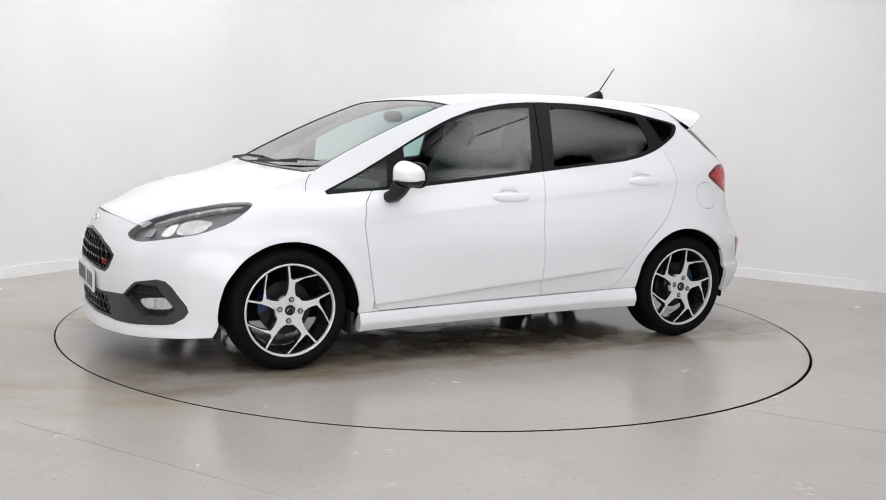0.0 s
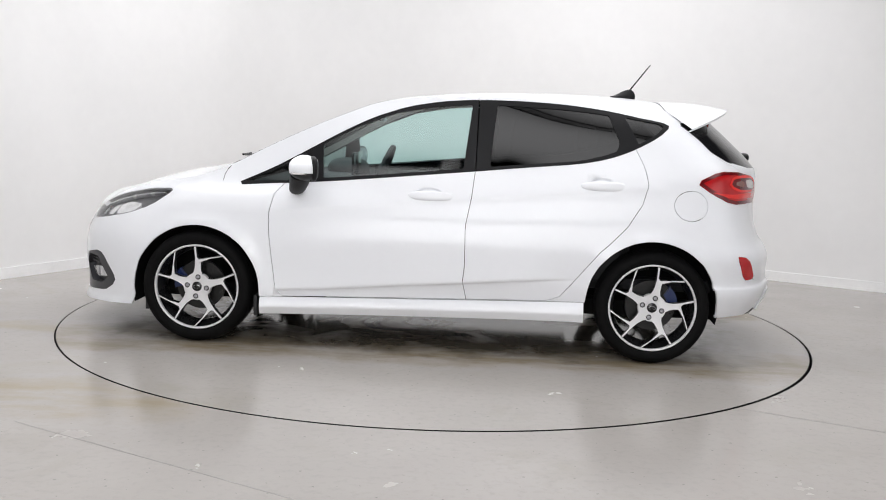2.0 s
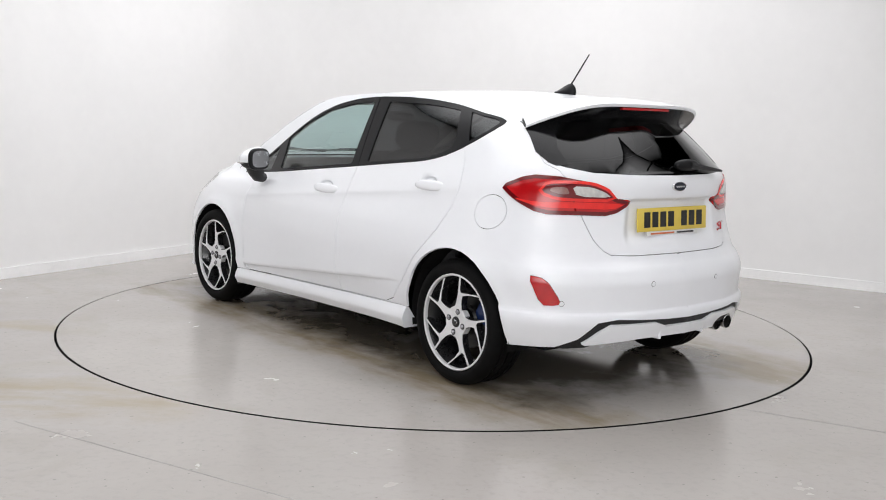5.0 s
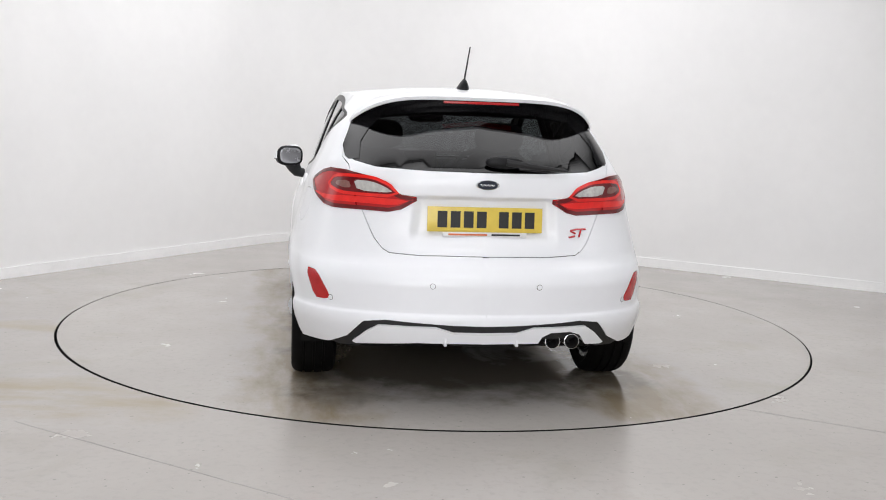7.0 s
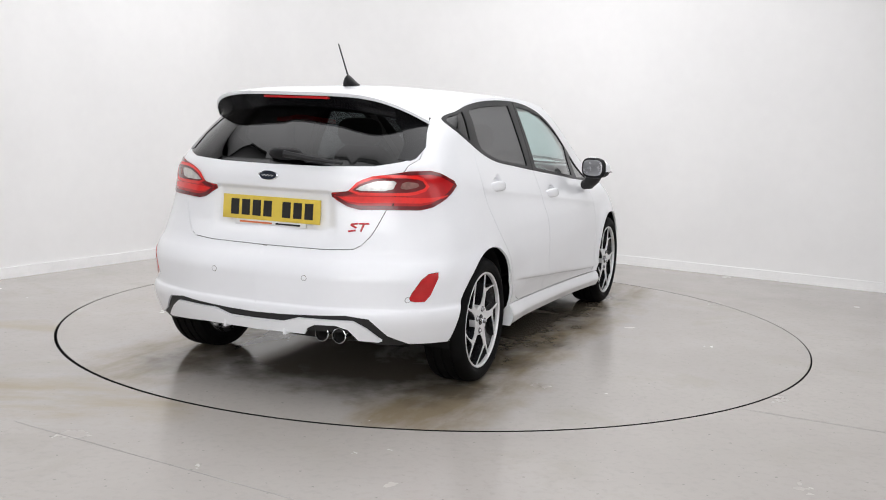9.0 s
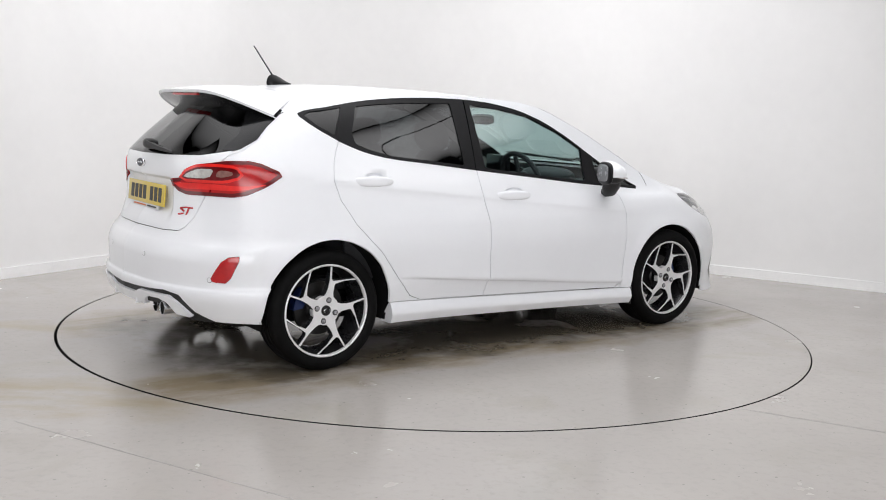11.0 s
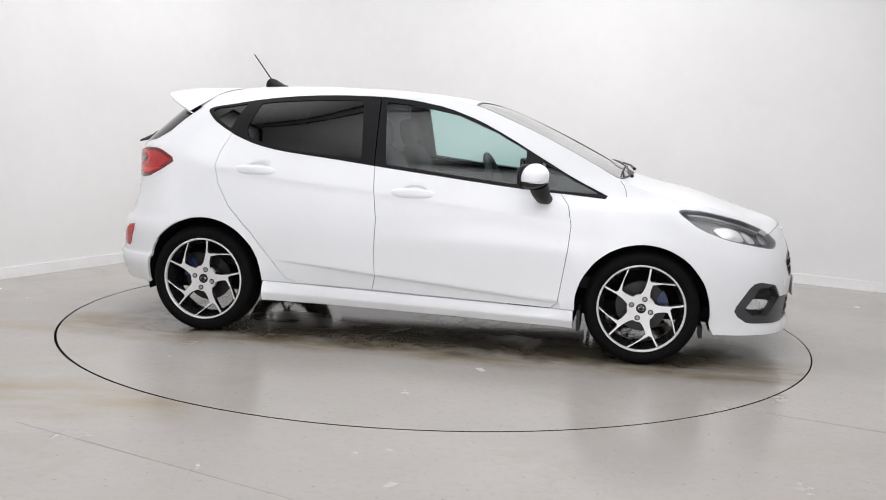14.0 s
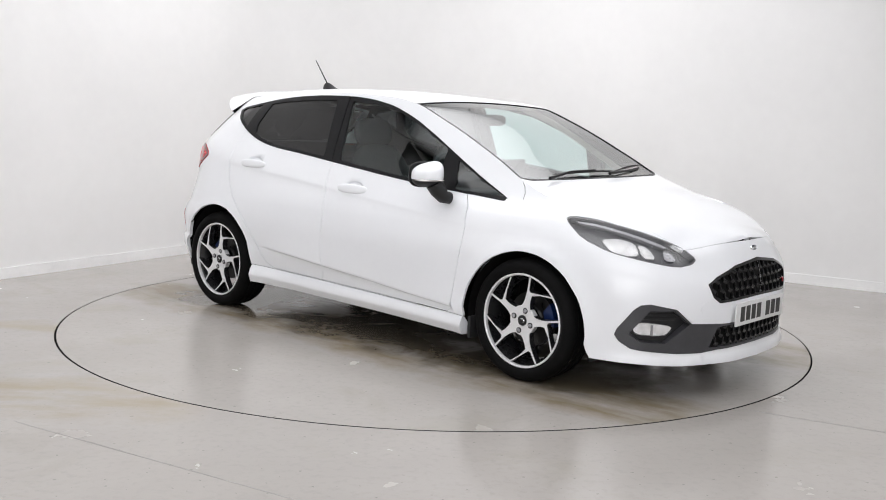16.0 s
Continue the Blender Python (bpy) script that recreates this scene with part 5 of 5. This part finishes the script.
for y, z in ((0.240, 0.550), (0.676, 0.470)):
    for s in BOTH:
        u0 = find_u(z, y=y, rear=True)
        disc = [(u0 + 0.011 * math.cos(a), z + 0.011 * math.sin(a)) for a in np.linspace(0, 2 * math.pi, 17)[:-1]]
        sensor = panel("parking_sensor", flat_side, disc, WHITE, car, sides=(s,), off=0.0015, thick=0.003, ds=0.02)
        ring_o = [(u0 + 0.013 * math.cos(a), z + 0.013 * math.sin(a)) for a in np.linspace(0, 2 * math.pi, 17)[:-1]]
        panel("sensor_ring", flat_side, ring_o, GREY_PLASTIC, sensor, [disc], sides=(s,), off=0.0006, thick=0.001, ds=0.02)


def sport_badge(place, size, name, parent):
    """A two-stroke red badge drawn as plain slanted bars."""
    root = None
    for a, b in (((-1.0, 0.35), (-0.15, 0.5)), ((-0.95, 0.3), (-0.3, -0.05)), ((-1.2, -0.5), (-0.35, -0.35)), ((-0.05, 0.5), (1.2, 0.5)), ((0.55, 0.45), (0.25, -0.5))):
        bm = bmesh.new()
        tube(bm, [place(a[0] * size, a[1] * size), place(b[0] * size, b[1] * size)], size * 0.13, seg=6)
        if root is None:
            root = part(name, bm, RED_ENAMEL, parent, "small red and chrome sport badge")
        else:
            part("badge_bar", bm, RED_ENAMEL, root)


sport_badge(lambda a, b: Vector(side(find_u(0.779 + b, y=0.436 + a, rear=True), 0.779 + b)) * Vector((1, -1, 1)) + Vector((-0.002, 0, 0)), 0.036, "sport_badge", car)
sport_badge(lambda a, b: Vector(side(find_u(0.505 + b, y=0.335 - a), 0.505 + b)) + Vector((0.0, 0, 0)), 0.022, "grille_badge", car)
u0 = find_u(0.44, y=0.43)
panel("tow_eye_cover", flat_side, [(u0 + 0.032 * math.cos(a), 0.435 + 0.032 * math.sin(a)) for a in np.linspace(0, 2 * math.pi, 25)[:-1]], WHITE, car, sides=(-1,), off=0.0012, thick=0.002, ds=0.02)
for s in BOTH:
    # shut line between wing and screen pillar
    bm = bmesh.new()
    pts = []
    for x, z in ((1.118, 0.966), (1.135, 0.945), (1.15, 0.915), (1.155, 0.885)):
        q = side(find_u(z, x=x), z)
        pts.append((q[0], s * (q[1] + 0.0004), q[2]))
    tube(bm, pts, 0.0016, seg=5)
    part("pillar_shut_line", bm, UNDER, car)

# ---- cabin ----
EDGE_LINE = ((0.98, 0.918), (0.872, 0.969), (0.694, 1.068), (0.506, 1.175), (0.329, 1.264), (0.141, 1.329))
for s in BOTH:
    panel("pillar_trim", flat_side, at_x(*EDGE_LINE) + at_x(*[(x, z + 0.045) for x, z in EDGE_LINE[::-1]]), LINER, car, sides=(s,), off=-0.028, thick=0.004, ds=0.05)
part("headlining", cut_panel(bmesh.new(), flat_top, top_strip(lambda y: -1.25, lambda y: 0.245 + 0.12 * abs(y) ** 2, 0.02), [], off=-0.035, thick=0, ds=0.1), LINER, car)
bm = bmesh.new()
box(bm, (0.50, -0.66, 0.55), (1.02, 0.66, 0.90), 0.06)
ellipsoid(bm, (0.62, -0.36, 0.91), (0.13, 0.20, 0.075), 2.6)
dash = part("dashboard", bm, CABIN, car, "charcoal dashboard")
bm = bmesh.new()
box(bm, (0.50, -0.10, 0.90), (0.53, 0.12, 1.04), 0.01)
part("dash_screen", bm, BLACK_GLOSS, dash)
bm = bmesh.new()
m = pose(0.40, -0.37, 0.90, 0, 68, 0)
tube(bm, [m @ Vector((0.178 * math.cos(a), 0.178 * math.sin(a), 0)) for a in np.linspace(0, 2 * math.pi, 33)], 0.016, seg=8)
wheel_rim = part("steering_wheel", bm, CABIN, car, "black leather steering wheel")
bm = bmesh.new()
for a in (0, math.pi, -math.pi / 2):
    tube(bm, [m @ Vector((0.03 * math.cos(a), 0.03 * math.sin(a), -0.01)), m @ Vector((0.17 * math.cos(a), 0.17 * math.sin(a), 0))], 0.014, seg=6)
ellipsoid(bm, m.translation, (0.03, 0.065, 0.06), 2.5)
part("wheel_spokes", bm, CABIN, wheel_rim)


def seat(x, y, width=0.25, tall=1.0):
    ob = tagged(new("seat"), "black cloth sports seat")
    ob.parent = car
    for nm, c, r, tilt in (("seat_cushion", (x + 0.22, y, 0.50), (0.27, width, 0.09), -6), ("seat_back", (x - 0.10, y, 0.80 * tall), (0.075, width * 0.96, 0.30 * tall), -16), ("headrest", (x - 0.20, y, 1.165 * tall), (0.045, width * 0.58, 0.085), -10)):
        bm = bmesh.new()
        ellipsoid(bm, (0, 0, 0), r, 3.2, warp=lambda v: Vector((v.x + 0.10 * v.y * v.y / 0.06 * 0.25, v.y * (1 - 0.14 * max(0, v.z / 0.3)), v.z)))
        p = part(nm, bm, FABRIC, ob)
        p.matrix_basis = pose(*c, 0, tilt, 0)


seat(-0.10, 0.36)
seat(-0.10, -0.36)
bench = tagged(new("rear_bench"), "black cloth rear bench seat")
bench.parent = car
for nm, lo, hi in (("bench_cushion", (-0.95, -0.62, 0.38), (-0.45, 0.62, 0.56)), ("bench_back", (-1.12, -0.60, 0.48), (-0.98, 0.60, 0.96))):
    bm = bmesh.new()
    box(bm, lo, hi, 0.05)
    part(nm, bm, FABRIC, bench)
for y in (-0.36, 0.36):
    bm = bmesh.new()
    ellipsoid(bm, (-1.08, y, 1.0), (0.04, 0.13, 0.07), 3.0)
    part("headrest", bm, FABRIC, bench)
bm = bmesh.new()
ellipsoid(bm, (0.36, 0, 1.265), (0.022, 0.115, 0.034), 3.0)
part("interior_mirror", bm, BLACK_GLOSS, car)
bm = bmesh.new()
box(bm, (-1.75, -0.58, 0.35), (1.0, 0.58, 0.42), 0.02)
part("cabin_floor", bm, CABIN, car)
for s in BOTH:
    bm = bmesh.new()
    ya, yb = sorted((s * 0.655, s * 0.69))
    box(bm, (-1.05, ya, 0.42), (0.80, yb, 0.90), 0.012)
    part("door_lining", bm, CABIN, car)



def motions():
    """The plate and the car turn together about the plate's centre."""
    plate_rows, car_rows = [], []
    for i in range(33):
        t = 0.5 * i
        a = 82.621 - 15.5795 * (t - 8) + 0.00069 * (t - 8) ** 2
        plate_rows.append((t, pose(0, 0, 0, 0, 0, a)))
        car_rows.append((t, pose(0, 0, 0, 0, 0, a) @ pose(0, CAR_Y, 0.008)))
    walk(turntable, plate_rows)
    walk(car, car_rows)


motions()
